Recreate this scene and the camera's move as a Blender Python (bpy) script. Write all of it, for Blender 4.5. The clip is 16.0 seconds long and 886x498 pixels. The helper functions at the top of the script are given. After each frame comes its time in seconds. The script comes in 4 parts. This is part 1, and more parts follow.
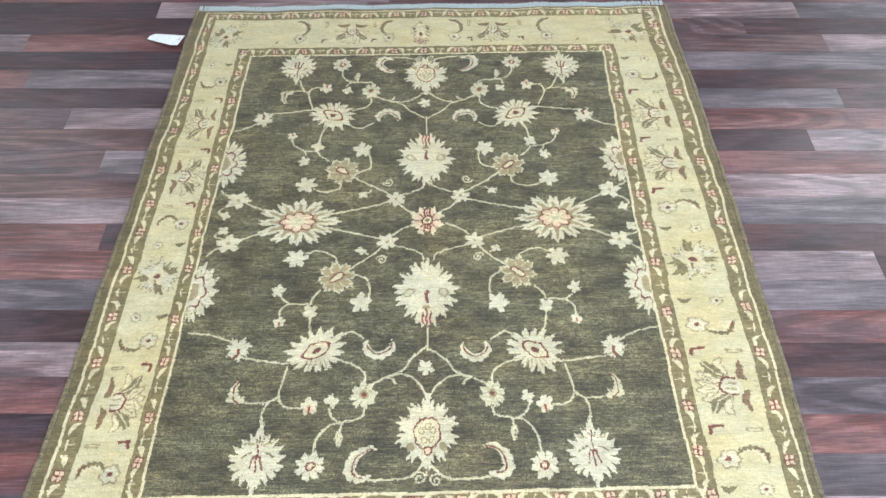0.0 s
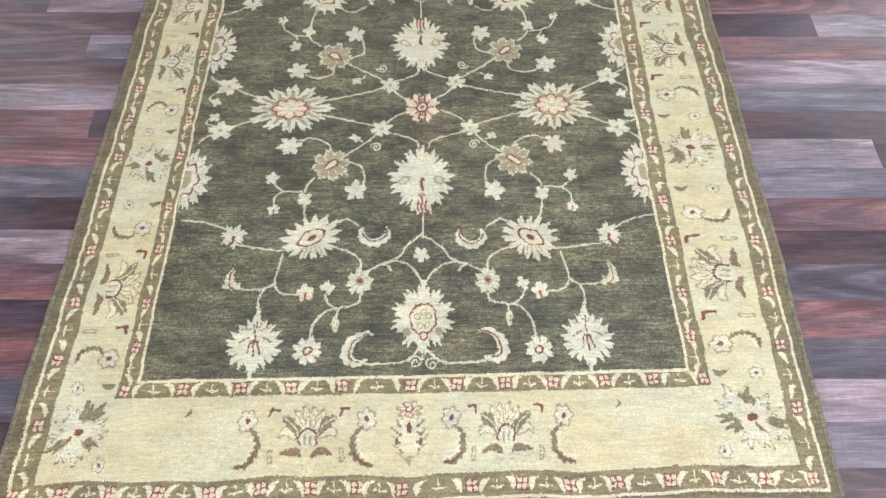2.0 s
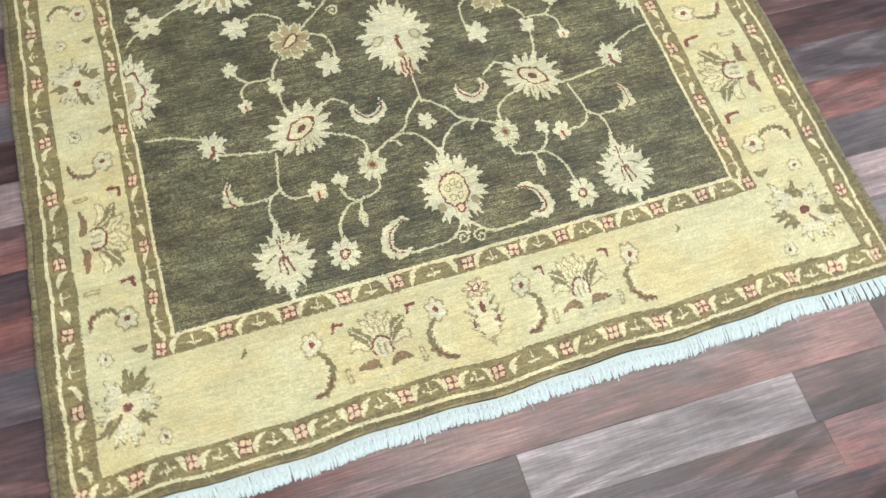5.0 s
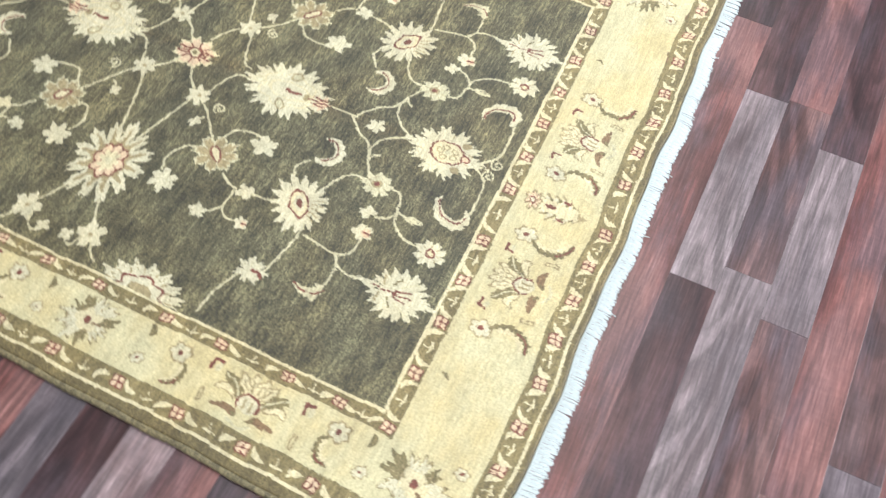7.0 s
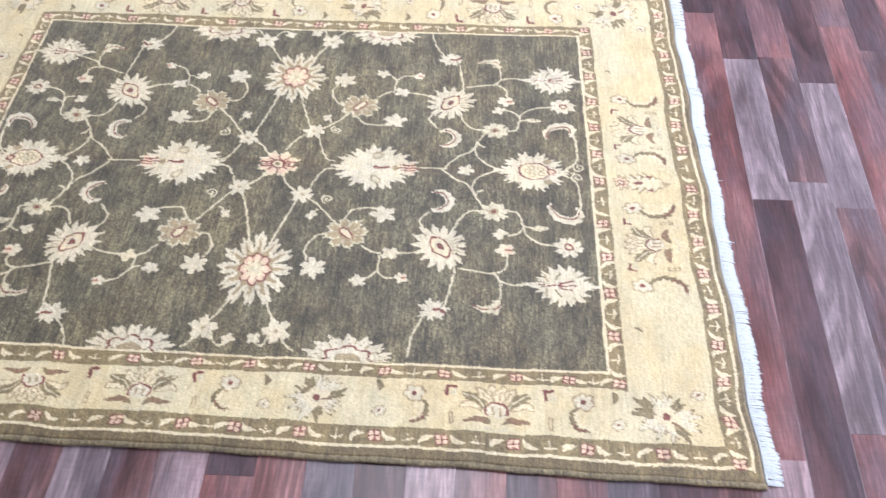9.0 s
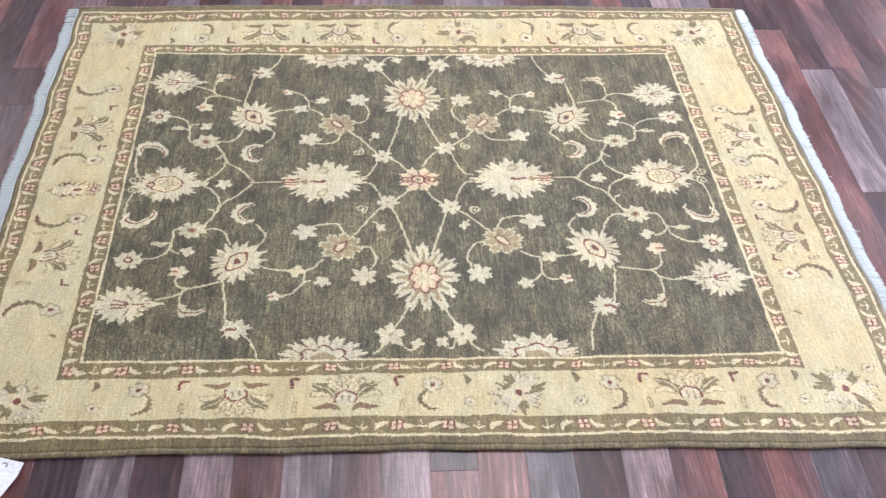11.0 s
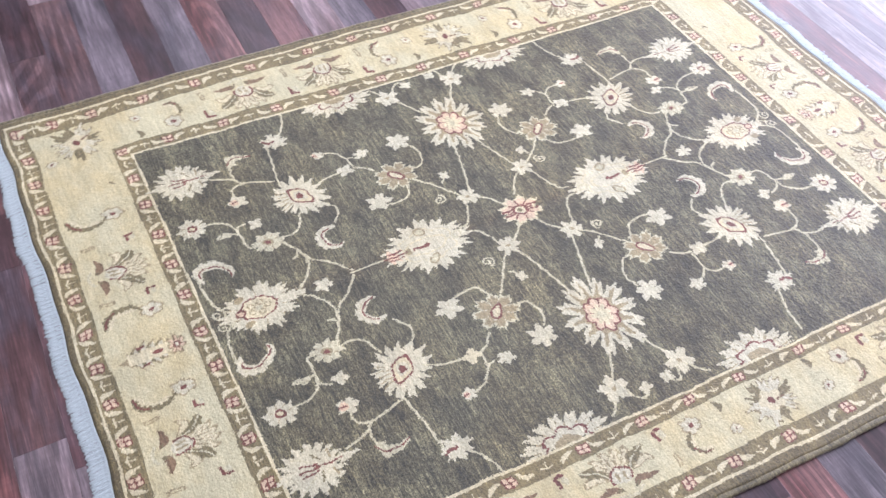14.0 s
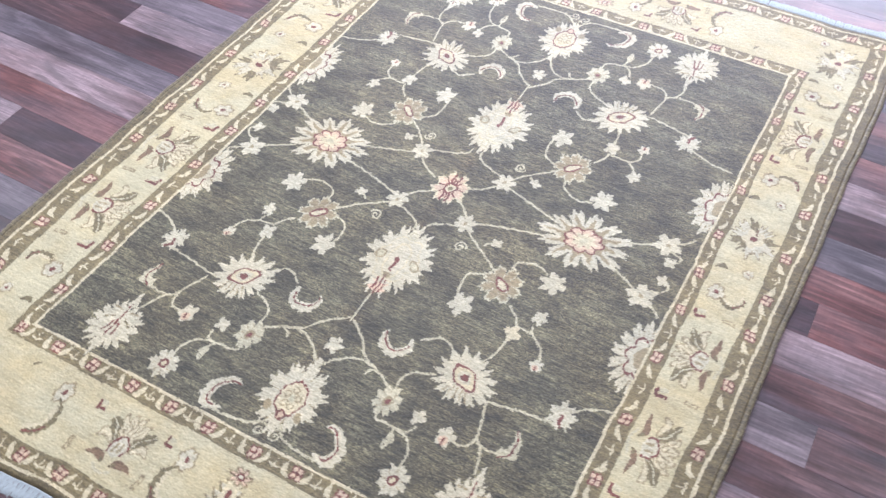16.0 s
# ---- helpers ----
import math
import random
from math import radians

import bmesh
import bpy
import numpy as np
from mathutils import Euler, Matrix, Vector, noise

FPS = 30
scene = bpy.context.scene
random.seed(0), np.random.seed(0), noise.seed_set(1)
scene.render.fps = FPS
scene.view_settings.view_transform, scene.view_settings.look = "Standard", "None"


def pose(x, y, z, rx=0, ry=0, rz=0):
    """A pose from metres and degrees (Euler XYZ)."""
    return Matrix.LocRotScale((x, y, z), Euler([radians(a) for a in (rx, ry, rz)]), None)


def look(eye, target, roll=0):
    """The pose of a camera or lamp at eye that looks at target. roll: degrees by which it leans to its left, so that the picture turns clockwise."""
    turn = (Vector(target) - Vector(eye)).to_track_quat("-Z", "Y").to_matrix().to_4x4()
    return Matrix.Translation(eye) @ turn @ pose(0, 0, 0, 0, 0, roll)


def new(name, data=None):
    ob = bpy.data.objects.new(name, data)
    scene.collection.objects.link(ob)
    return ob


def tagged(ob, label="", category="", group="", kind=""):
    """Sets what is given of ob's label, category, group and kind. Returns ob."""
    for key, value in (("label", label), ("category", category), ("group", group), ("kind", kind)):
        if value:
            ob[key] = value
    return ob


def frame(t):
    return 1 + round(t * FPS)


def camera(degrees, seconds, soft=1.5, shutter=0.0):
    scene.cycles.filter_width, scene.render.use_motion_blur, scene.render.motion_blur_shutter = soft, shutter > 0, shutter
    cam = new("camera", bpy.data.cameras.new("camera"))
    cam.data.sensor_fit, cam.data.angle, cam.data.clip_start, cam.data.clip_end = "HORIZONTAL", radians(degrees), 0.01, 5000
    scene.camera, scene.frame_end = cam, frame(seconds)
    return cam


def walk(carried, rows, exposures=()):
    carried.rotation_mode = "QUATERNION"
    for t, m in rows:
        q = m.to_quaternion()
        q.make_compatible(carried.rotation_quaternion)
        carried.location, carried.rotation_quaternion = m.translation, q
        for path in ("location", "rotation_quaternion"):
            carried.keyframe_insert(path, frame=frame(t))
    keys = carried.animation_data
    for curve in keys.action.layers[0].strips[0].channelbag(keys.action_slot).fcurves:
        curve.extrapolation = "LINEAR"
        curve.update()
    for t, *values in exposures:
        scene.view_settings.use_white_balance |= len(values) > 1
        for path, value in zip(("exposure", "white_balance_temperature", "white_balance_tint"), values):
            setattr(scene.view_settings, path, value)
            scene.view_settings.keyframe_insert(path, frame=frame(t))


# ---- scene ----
cam = camera(51.8, 16.0, soft=1.4, shutter=0.3)
PATH = [
    (0, (0.021, -1.608, 1.589), (0.033, -0.231, 0.138), -0.1),
    (0.5, (0.024, -1.609, 1.582), (0.035, -0.282, 0.086), -0.1),
    (1, (0.021, -1.608, 1.578), (0.042, -0.327, 0.043), 0.2),
    (1.5, (0.017, -1.613, 1.573), (0.044, -0.37, 0.007), 0.5),
    (2, (0.013, -1.614, 1.567), (0.041, -0.411, -0.031), 0.6),
    (2.5, (0.018, -1.61, 1.563), (0.037, -0.457, -0.071), 0.6),
    (3, (0.018, -1.606, 1.556), (0.033, -0.5, -0.11), 0.8),
    (3.5, (0.017, -1.599, 1.551), (0.028, -0.55, -0.152), 0.7),
    (3.6, (0.002, -1.598, 1.548), (0.028, -0.564, -0.164), 1.0),
    (4, (-0.001, -1.567, 1.516), (0.064, -0.598, -0.233), 3.1),
    (4.5, (-0.172, -1.492, 1.474), (0.039, -0.592, -0.299), 6.7),
    (4.7, (-0.247, -1.459, 1.47), (0.021, -0.585, -0.308), 6.5),
    (6.8, (-0.962, -1.095, 1.524), (-0.105, -0.675, -0.234), 4.2),
    (7, (-1.016, -1.052, 1.529), (-0.104, -0.654, -0.206), 2.3),
    (7.5, (-1.106, -0.893, 1.536), (-0.083, -0.531, -0.143), -3.2),
    (8, (-1.238, -0.766, 1.541), (-0.125, -0.546, -0.105), -1.7),
    (8.5, (-1.444, -0.621, 1.551), (-0.241, -0.514, -0.043), -0.6),
    (9, (-1.526, -0.48, 1.548), (-0.255, -0.407, 0.005), -0.5),
    (9.2, (-1.529, -0.409, 1.538), (-0.234, -0.339, 0.015), -0.7),
    (11.3, (-1.661, 0.157, 1.542), (-0.305, 0.018, 0.078), 3.3),
    (11.5, (-1.626, 0.211, 1.537), (-0.267, 0.067, 0.077), 3.5),
    (12, (-1.504, 0.339, 1.51), (-0.168, 0.184, 0.029), 4.6),
    (12.5, (-1.431, 0.48, 1.492), (-0.142, 0.241, -0.019), 5.3),
    (13, (-1.386, 0.662, 1.49), (-0.134, 0.272, -0.021), 4.5),
    (13.5, (-1.279, 0.776, 1.467), (-0.078, 0.235, -0.038), 5.0),
    (14, (-1.127, 0.843, 1.471), (0.001, 0.19, -0.046), 3.5),
    (14.5, (-1.045, 0.908, 1.469), (-0.042, 0.109, -0.066), 3.2),
    (15, (-0.958, 1.08, 1.485), (-0.091, 0.12, -0.04), 1.3),
    (15.5, (-0.869, 1.195, 1.479), (-0.126, 0.119, -0.035), 1.1),
    (16, (-0.685, 1.233, 1.458), (-0.047, 0.112, -0.071), -0.3),
]
EXPOSURES = [(0, 0.03, 6200, 5), (1.5, -0.08, 6200, 9), (2, -0.08, 6100, 12), (2.5, -0.16, 5950, 15),
             (3, -0.15, 6350, 10), (3.5, -0.11, 6600, 6), (4.5, -0.15, 6900, 1), (7, 0.12, 6750, 6),
             (8, 0.06, 6250, 15), (8.5, 0.10, 6200, 19), (9, 0.14, 6200, 21), (11.5, 0.00, 6550, 17), (12.5, 0.04, 6300, 20),
             (13, 0.10, 6200, 22), (14, 0.07, 6050, 21), (15, -0.09, 6000, 20), (16, 0.05, 6000, 19)]
walk(cam, [(t, look(eye, target, roll)) for t, eye, target, roll in PATH], EXPOSURES)

# ---- light ----
world = bpy.data.worlds.new("world")
scene.world = world
world.use_nodes = True
world.node_tree.nodes["Background"].inputs[0].default_value = (0.6, 0.65, 0.8, 1)
world.node_tree.nodes["Background"].inputs[1].default_value = 0.3
FLOOR = -0.010
CEILING = 2.9


def ceiling_lamp(x, y, sx, sy, watts, rgb):
    """A fluorescent fitting under the ceiling."""
    d = bpy.data.lights.new("ceiling_lamp", "AREA")
    d.shape, d.size, d.size_y, d.energy, d.color = "RECTANGLE", sx, sy, watts, rgb
    ob = new("ceiling_lamp", d)
    ob.matrix_world = pose(x, y, CEILING - 0.06)
    return ob


COOL = (0.93, 0.97, 1.0)
for lx, ly, watts in ((-2.9, 3.2, 24), (3.3, 3.3, 50), (0.2, 3.0, 9), (3.2, -0.4, 28), (-2.7, -1.5, 72), (0.2, -3.2, 12)):
    ceiling_lamp(lx, ly, 1.2, 0.5, watts, COOL)
ceiling_lamp(1.05, -0.34, 2.7, 0.40, 80, COOL)


def window_light(x, y, z, width, tall, turn, watts):
    """Daylight that comes in through a shop window's opening."""
    d = bpy.data.lights.new("window_light", "AREA")
    d.shape, d.size, d.size_y, d.energy, d.color = "RECTANGLE", width, tall, watts, (0.84, 0.87, 1.0)
    ob = new("window_light", d)
    ob.matrix_world = pose(x, y, z, 90, 0, turn)
    return ob


SOUTH_WINDOW = (-1.2, 4.2)
SILL, HEAD = 0.75, 2.35
window_light(sum(SOUTH_WINDOW) / 2, -4.46, (SILL + HEAD) / 2, 5.2, 1.5, 0, 400)


# ---- materials ----
def material(name):
    m = bpy.data.materials.new(name)
    m.use_nodes = True
    nt = m.node_tree
    return m, nt, nt.nodes["Principled BSDF"]


def node(nt, kind, **inputs):
    n = nt.nodes.new(kind)
    for k, v in inputs.items():
        n.inputs[k.replace("_", " ")].default_value = v
    return n


def noise_at(nt, coord, scale, stretch=(1, 1, 1), detail=3.0, rough=0.6):
    mp = node(nt, "ShaderNodeMapping", Scale=stretch)
    nt.links.new(coord, mp.inputs["Vector"])
    n = node(nt, "ShaderNodeTexNoise", Scale=scale, Detail=detail, Roughness=rough)
    nt.links.new(mp.outputs[0], n.inputs["Vector"])
    return n.outputs["Fac"]


def ramp(nt, fac, stops):
    r = nt.nodes.new("ShaderNodeValToRGB")
    while len(r.color_ramp.elements) < len(stops):
        r.color_ramp.elements.new(0.5)
    for e, (p, c) in zip(r.color_ramp.elements, stops):
        e.position, e.color = p, (*c, 1)
    nt.links.new(fac, r.inputs[0])
    return r.outputs[0]


def mix(nt, kind, fac, a, b):
    m = nt.nodes.new("ShaderNodeMix")
    m.data_type, m.blend_type = "RGBA", kind
    if isinstance(fac, float):
        m.inputs[0].default_value = fac
    else:
        nt.links.new(fac, m.inputs[0])
    for sock, v in ((m.inputs[6], a), (m.inputs[7], b)):
        if isinstance(v, tuple):
            sock.default_value = (*v, 1)
        else:
            nt.links.new(v, sock)
    return m.outputs[2]


def wool(name, rgb, streak=0.25, tint=(1.0, 0.9, 0.72), tint_amount=0.35, fold=False):
    """Dyed wool pile: rows of slightly different dye lots, soft wear patches and a fine nap."""
    m, nt, bsdf = material(name)
    co = nt.nodes.new("ShaderNodeTexCoord").outputs["Object"]
    rows = noise_at(nt, co, 7.0, (1.1, 17.0, 1.0), 6.0, 0.75)
    patch = noise_at(nt, co, 4.5, (1, 1.3, 1), 5.0, 0.65)
    cloud = noise_at(nt, co, 13.0, (0.8, 1.5, 1), 5.0, 0.7)
    weft = noise_at(nt, co, 60.0, (0.5, 6.0, 1), 3.0, 0.8)
    mottle = noise_at(nt, co, 110.0, (0.8, 1.2, 1), 3.0, 0.75)
    nap = noise_at(nt, co, 340.0, (1, 1, 1), 2.0, 0.7)
    base = mix(nt, "MIX", ramp(nt, patch, ((0.42, (0, 0, 0)), (0.60, (tint_amount,) * 3))), rgb, tuple(c * t for c, t in zip(rgb, tint)))
    c = mix(nt, "MULTIPLY", 1.0, base, ramp(nt, rows, ((0.36, (1 - streak * 0.5,) * 3), (0.64, (1 + streak * 0.35,) * 3))))
    c = mix(nt, "MULTIPLY", 1.0, c, ramp(nt, cloud, ((0.36, (1 - streak * 0.85,) * 3), (0.64, (1 + streak * 0.7,) * 3))))
    c = mix(nt, "MULTIPLY", 1.0, c, ramp(nt, weft, ((0.34, (1 - streak * 1.15,) * 3), (0.62, (1 + streak * 0.55,) * 3))))
    c = mix(nt, "MULTIPLY", 1.0, c, ramp(nt, mottle, ((0.38, (1 - streak * 0.6,) * 3), (0.62, (1 + streak * 0.6,) * 3))))
    c = mix(nt, "MULTIPLY", 1.0, c, ramp(nt, nap, ((0.36, (1 - streak - 0.02,) * 3), (0.64, (1.02 + streak,) * 3))))
    if fold:
        # uneven sheen of pile brushed this way and that, put into the colour in broad patches
        pile_sheen = noise_at(nt, co, 3.1, (1.4, 0.9, 1), 4.0, 0.6)
        c = mix(nt, "MULTIPLY", 1.0, c, ramp(nt, pile_sheen, ((0.38, (0.84,) * 3), (0.62, (1.20,) * 3))))
        # the crease along the middle, where the rug was stored folded, is multiplied darker and browner
        sep = nt.nodes.new("ShaderNodeSeparateXYZ")
        nt.links.new(co, sep.inputs[0])
        away = nt.nodes.new("ShaderNodeMath")
        away.operation, away.inputs[1].default_value = "ADD", 0.006
        nt.links.new(sep.outputs[0], away.inputs[0])
        size = nt.nodes.new("ShaderNodeMath")
        size.operation = "ABSOLUTE"
        nt.links.new(away.outputs[0], size.inputs[0])
        band = ramp(nt, size.outputs[0], ((0.0, (0.8,) * 3), (0.035, (0.0,) * 3)))
        crease_mask = mix(nt, "MULTIPLY", 1.0, band, ramp(nt, cloud, ((0.4, (0.15,) * 3), (0.6, (1.0,) * 3))))
        c = mix(nt, "MULTIPLY", crease_mask, c, (0.66, 0.52, 0.46))
    nt.links.new(c, bsdf.inputs["Base Color"])
    bsdf.inputs["Roughness"].default_value = 0.58
    bsdf.inputs["Specular IOR Level"].default_value = 0.5
    bsdf.inputs["Sheen Weight"].default_value = 0.25
    bsdf.inputs["Sheen Tint"].default_value = (1.0, 0.93, 0.80, 1)
    bsdf.inputs["Sheen Roughness"].default_value = 0.45
    b = node(nt, "ShaderNodeBump", Strength=0.4, Distance=0.002)
    nt.links.new(nap, b.inputs["Height"])
    nt.links.new(b.outputs[0], bsdf.inputs["Normal"])
    return m


FIELD, CREAM, GUARD, EDGE, IVORY, GOLD, RED, PINK, VINE, DARK, PALE, RUST = range(12)
WOOLS = [
    wool("wool_olive_field", (0.100, 0.092, 0.049), 0.62, (1.14, 0.99, 0.80), 0.5, fold=True),
    wool("wool_straw_border", (0.485, 0.442, 0.270), 0.13, (1.0, 0.89, 0.72), 0.75),
    wool("wool_moss_guard", (0.180, 0.143, 0.062), 0.30),
    wool("wool_brown_edge", (0.132, 0.103, 0.044), 0.34),
    wool("wool_ivory", (0.505, 0.470, 0.330), 0.18),
    wool("wool_tan", (0.285, 0.232, 0.125), 0.2),
    wool("wool_madder_red", (0.145, 0.042, 0.028), 0.25),
    wool("wool_salmon", (0.55, 0.41, 0.275), 0.16),
    wool("wool_vine", (0.47, 0.435, 0.285), 0.2),
    wool("wool_dark_olive", (0.165, 0.135, 0.062), 0.25),
    wool("wool_pale_line", (0.545, 0.484, 0.306), 0.16),
    wool("wool_rust", (0.18, 0.112, 0.058), 0.25),
]


def cotton(name, rgb):
    m, nt, bsdf = material(name)
    co = nt.nodes.new("ShaderNodeTexCoord").outputs["Object"]
    n = noise_at(nt, co, 160.0, (1, 1, 1), 3.0)
    nt.links.new(mix(nt, "MULTIPLY", 1.0, rgb, ramp(nt, n, ((0.3, (0.8,) * 3), (0.7, (1.08,) * 3)))), bsdf.inputs["Base Color"])
    bsdf.inputs["Roughness"].default_value = 0.9
    bsdf.inputs["Specular IOR Level"].default_value = 0.2
    return m


COTTON = cotton("cotton_fringe", (0.51, 0.57, 0.58))
SELVEDGE = wool("wool_selvedge", (0.155, 0.130, 0.070), 0.4)
PAPER = cotton("paper_tag", (0.80, 0.83, 0.86))


def laminate(name, deep, mid, light, grey):
    """Printed wood laminate: long grain, smoky patches, worn streaks under a satin coat."""
    m, nt, bsdf = material(name)
    co = nt.nodes.new("ShaderNodeTexCoord").outputs["Object"]
    rnd = nt.nodes.new("ShaderNodeObjectInfo").outputs["Random"]
    shift = node(nt, "ShaderNodeCombineXYZ")
    mul = node(nt, "ShaderNodeMath")
    mul.operation, mul.inputs[1].default_value = "MULTIPLY", 37.0
    nt.links.new(rnd, mul.inputs[0])
    for s in range(3):
        nt.links.new(mul.outputs[0], shift.inputs[s])
    add = node(nt, "ShaderNodeVectorMath")
    nt.links.new(co, add.inputs[0])
    nt.links.new(shift.outputs[0], add.inputs[1])
    at = add.outputs[0]
    warp = noise_at(nt, at, 3.2, (1.0, 5.0, 1), 3.0)
    grain = noise_at(nt, at, 22.0, (0.55, 12.0, 1), 5.0, 0.7)
    smoke = noise_at(nt, at, 4.5, (0.8, 2.6, 1), 4.0, 0.65)
    pale = noise_at(nt, at, 2.6, (1.0, 3.4, 1), 2.0, 0.5)
    saw = noise_at(nt, at, 60.0, (3.0, 0.5, 1), 2.0, 0.6)
    fibre = noise_at(nt, at, 30.0, (0.55, 6.0, 1), 3.0, 0.6)
    bulk = noise_at(nt, at, 1.5, (0.55, 4.4, 1), 0.6, 0.4)
    turns = node(nt, "ShaderNodeMath")
    turns.operation, turns.inputs[1].default_value = "MULTIPLY", 95.0
    nt.links.new(bulk, turns.inputs[0])
    rings = node(nt, "ShaderNodeMath")
    rings.operation = "SINE"
    nt.links.new(turns.outputs[0], rings.inputs[0])
    figure = noise_at(nt, at, 1.9, (1.3, 2.0, 1), 2.0, 0.5)
    c = ramp(nt, warp, ((0.36, deep), (0.5, mid), (0.66, light)))
    c = mix(nt, "MIX", ramp(nt, smoke, ((0.42, (0, 0, 0)), (0.60, (0.9,) * 3))), c, grey)
    c = mix(nt, "MIX", ramp(nt, pale, ((0.48, (0, 0, 0)), (0.64, (0.6,) * 3))), c, light)
    c = mix(nt, "MULTIPLY", 1.0, c, ramp(nt, grain, ((0.36, (0.66,) * 3), (0.64, (1.22,) * 3))))
    c = mix(nt, "MULTIPLY", ramp(nt, figure, ((0.44, (0.0,) * 3), (0.54, (1.0,) * 3))), c, ramp(nt, rings.outputs[0], ((0.0, (0.70,) * 3), (0.6, (1.07,) * 3))))
    c = mix(nt, "MULTIPLY", 1.0, c, ramp(nt, fibre, ((0.36, (0.82,) * 3), (0.52, (1.0,) * 3), (0.66, (1.28,) * 3))))
    c = mix(nt, "MULTIPLY", 0.35, c, ramp(nt, saw, ((0.40, (0.8,) * 3), (0.60, (1.1,) * 3))))
    nt.links.new(c, bsdf.inputs["Base Color"])
    rr = ramp(nt, grain, ((0.3, (0.42,) * 3), (0.7, (0.29,) * 3)))
    nt.links.new(rr, bsdf.inputs["Roughness"])
    bsdf.inputs["Specular IOR Level"].default_value = 0.5
    b = node(nt, "ShaderNodeBump", Strength=0.15, Distance=0.001)
    nt.links.new(grain, b.inputs["Height"])
    nt.links.new(b.outputs[0], bsdf.inputs["Normal"])
    return m


WOODS = {
    "D": laminate("laminate_dark", (0.030, 0.017, 0.020), (0.056, 0.026, 0.029), (0.104, 0.053, 0.054), (0.062, 0.043, 0.053)),
    "B": laminate("laminate_brown", (0.062, 0.031, 0.033), (0.106, 0.053, 0.052), (0.178, 0.101, 0.098), (0.098, 0.074, 0.088)),
    "R": laminate("laminate_red", (0.092, 0.034, 0.034), (0.158, 0.062, 0.058), (0.232, 0.114, 0.108), (0.124, 0.073, 0.082)),
    "G": laminate("laminate_grey", (0.060, 0.044, 0.052), (0.108, 0.084, 0.097), (0.200, 0.163, 0.182), (0.091, 0.077, 0.091)),
    "S": laminate("laminate_silver", (0.085, 0.060, 0.066), (0.158, 0.121, 0.130), (0.275, 0.222, 0.236), (0.130, 0.106, 0.118)),
    "L": laminate("laminate_light", (0.130, 0.083, 0.087), (0.226, 0.154, 0.160), (0.350, 0.260, 0.272), (0.178, 0.142, 0.155)),
}


def paint(name, rgb, rough=0.7):
    m, nt, bsdf = material(name)
    co = nt.nodes.new("ShaderNodeTexCoord").outputs["Object"]
    n = noise_at(nt, co, 30.0)
    nt.links.new(mix(nt, "MULTIPLY", 1.0, rgb, ramp(nt, n, ((0.3, (0.94,) * 3), (0.7, (1.03,) * 3)))), bsdf.inputs["Base Color"])
    bsdf.inputs["Roughness"].default_value = rough
    return m


WALL = paint("wall_paint", (0.29, 0.28, 0.28))
JOINT = paint("joint_dark", (0.03, 0.02, 0.02))
INK = paint("ink_dark", (0.06, 0.06, 0.10))
GREYINK = paint("ink_grey", (0.45, 0.47, 0.50))


# ---- mesh helpers ----
def mesh_object(name, verts, faces, mats, index=None, parent=None, label=""):
    me = bpy.data.meshes.new(name)
    me.from_pydata(verts, [], faces)
    for m in mats:
        me.materials.append(m)
    if index is not None:
        me.polygons.foreach_set("material_index", index)
    me.update()
    ob = new(name, me)
    if parent:
        ob.parent = parent
    return tagged(ob, label) if label else ob


def box(x0, x1, y0, y1, z0, z1):
    v = [(x, y, z) for z in (z0, z1) for y in (y0, y1) for x in (x0, x1)]
    f = [(0, 2, 3, 1), (4, 5, 7, 6), (0, 1, 5, 4), (1, 3, 7, 5), (3, 2, 6, 7), (2, 0, 4, 6)]
    return v, f


# ---- the room that closes the place ----
RX0, RX1, RY0, RY1 = -3.6, 4.6, -4.4, 3.8


def wall(name, pieces):
    verts, faces = [], []
    for piece in pieces:
        v, f = box(*piece)
        faces += [tuple(k + len(verts) for k in q) for q in f]
        verts += v
    return tagged(mesh_object(name, verts, faces, [WALL]), "plain pale painted wall closing the room", "wall", kind="structure")


LOW = FLOOR - 0.02
wall("wall_west", [(RX0 - 0.12, RX0, RY0, RY1, LOW, CEILING)])
wall("wall_north", [(RX0, RX1, RY1, RY1 + 0.12, LOW, CEILING)])
wa, wb = SOUTH_WINDOW
wall("wall_south", [(RX0, wa, RY0 - 0.12, RY0, LOW, CEILING), (wb, RX1, RY0 - 0.12, RY0, LOW, CEILING),
                    (wa, wb, RY0 - 0.12, RY0, LOW, SILL), (wa, wb, RY0 - 0.12, RY0, HEAD, CEILING)])
wall("wall_east", [(RX1, RX1 + 0.12, RY0, RY1, LOW, CEILING)])
tagged(mesh_object("ceiling", *box(RX0, RX1, RY0, RY1, CEILING, CEILING + 0.12), [WALL]), "plain pale ceiling above the rug", "ceiling", kind="structure")

# ---- the rug's drawing, knot by knot ----
STEP = 0.002
U0, U1, V0, V1 = -0.7575, 0.7575, -1.010, 0.970
us = np.arange(U0 + STEP / 2, U1, STEP)
vs = np.arange(V0 + STEP / 2, V1, STEP)
colour = np.full((len(vs), len(us)), FIELD, np.uint8)
owner = np.zeros((len(vs), len(us)), np.int32)
PARTS = [("field", "dark olive wool field, faintly streaked"), ("main_border", "straw-gold wool border"),
         ("inner_guard_band", "moss-green narrow guard band"), ("outer_guard_band", "moss-green narrow guard band"), ("edge_band", "dark brown outer band")]
UU, VV = np.meshgrid(us, vs)
wob = 0.0022 * np.sin(VV * 23 + UU * 3) + 0.0016 * np.sin(VV * 51 + 1.3) + 0.0014 * np.sin(UU * 37 + VV * 5)
AU = np.abs(UU) + 0.6 * wob
WV = VV + 0.6 * wob


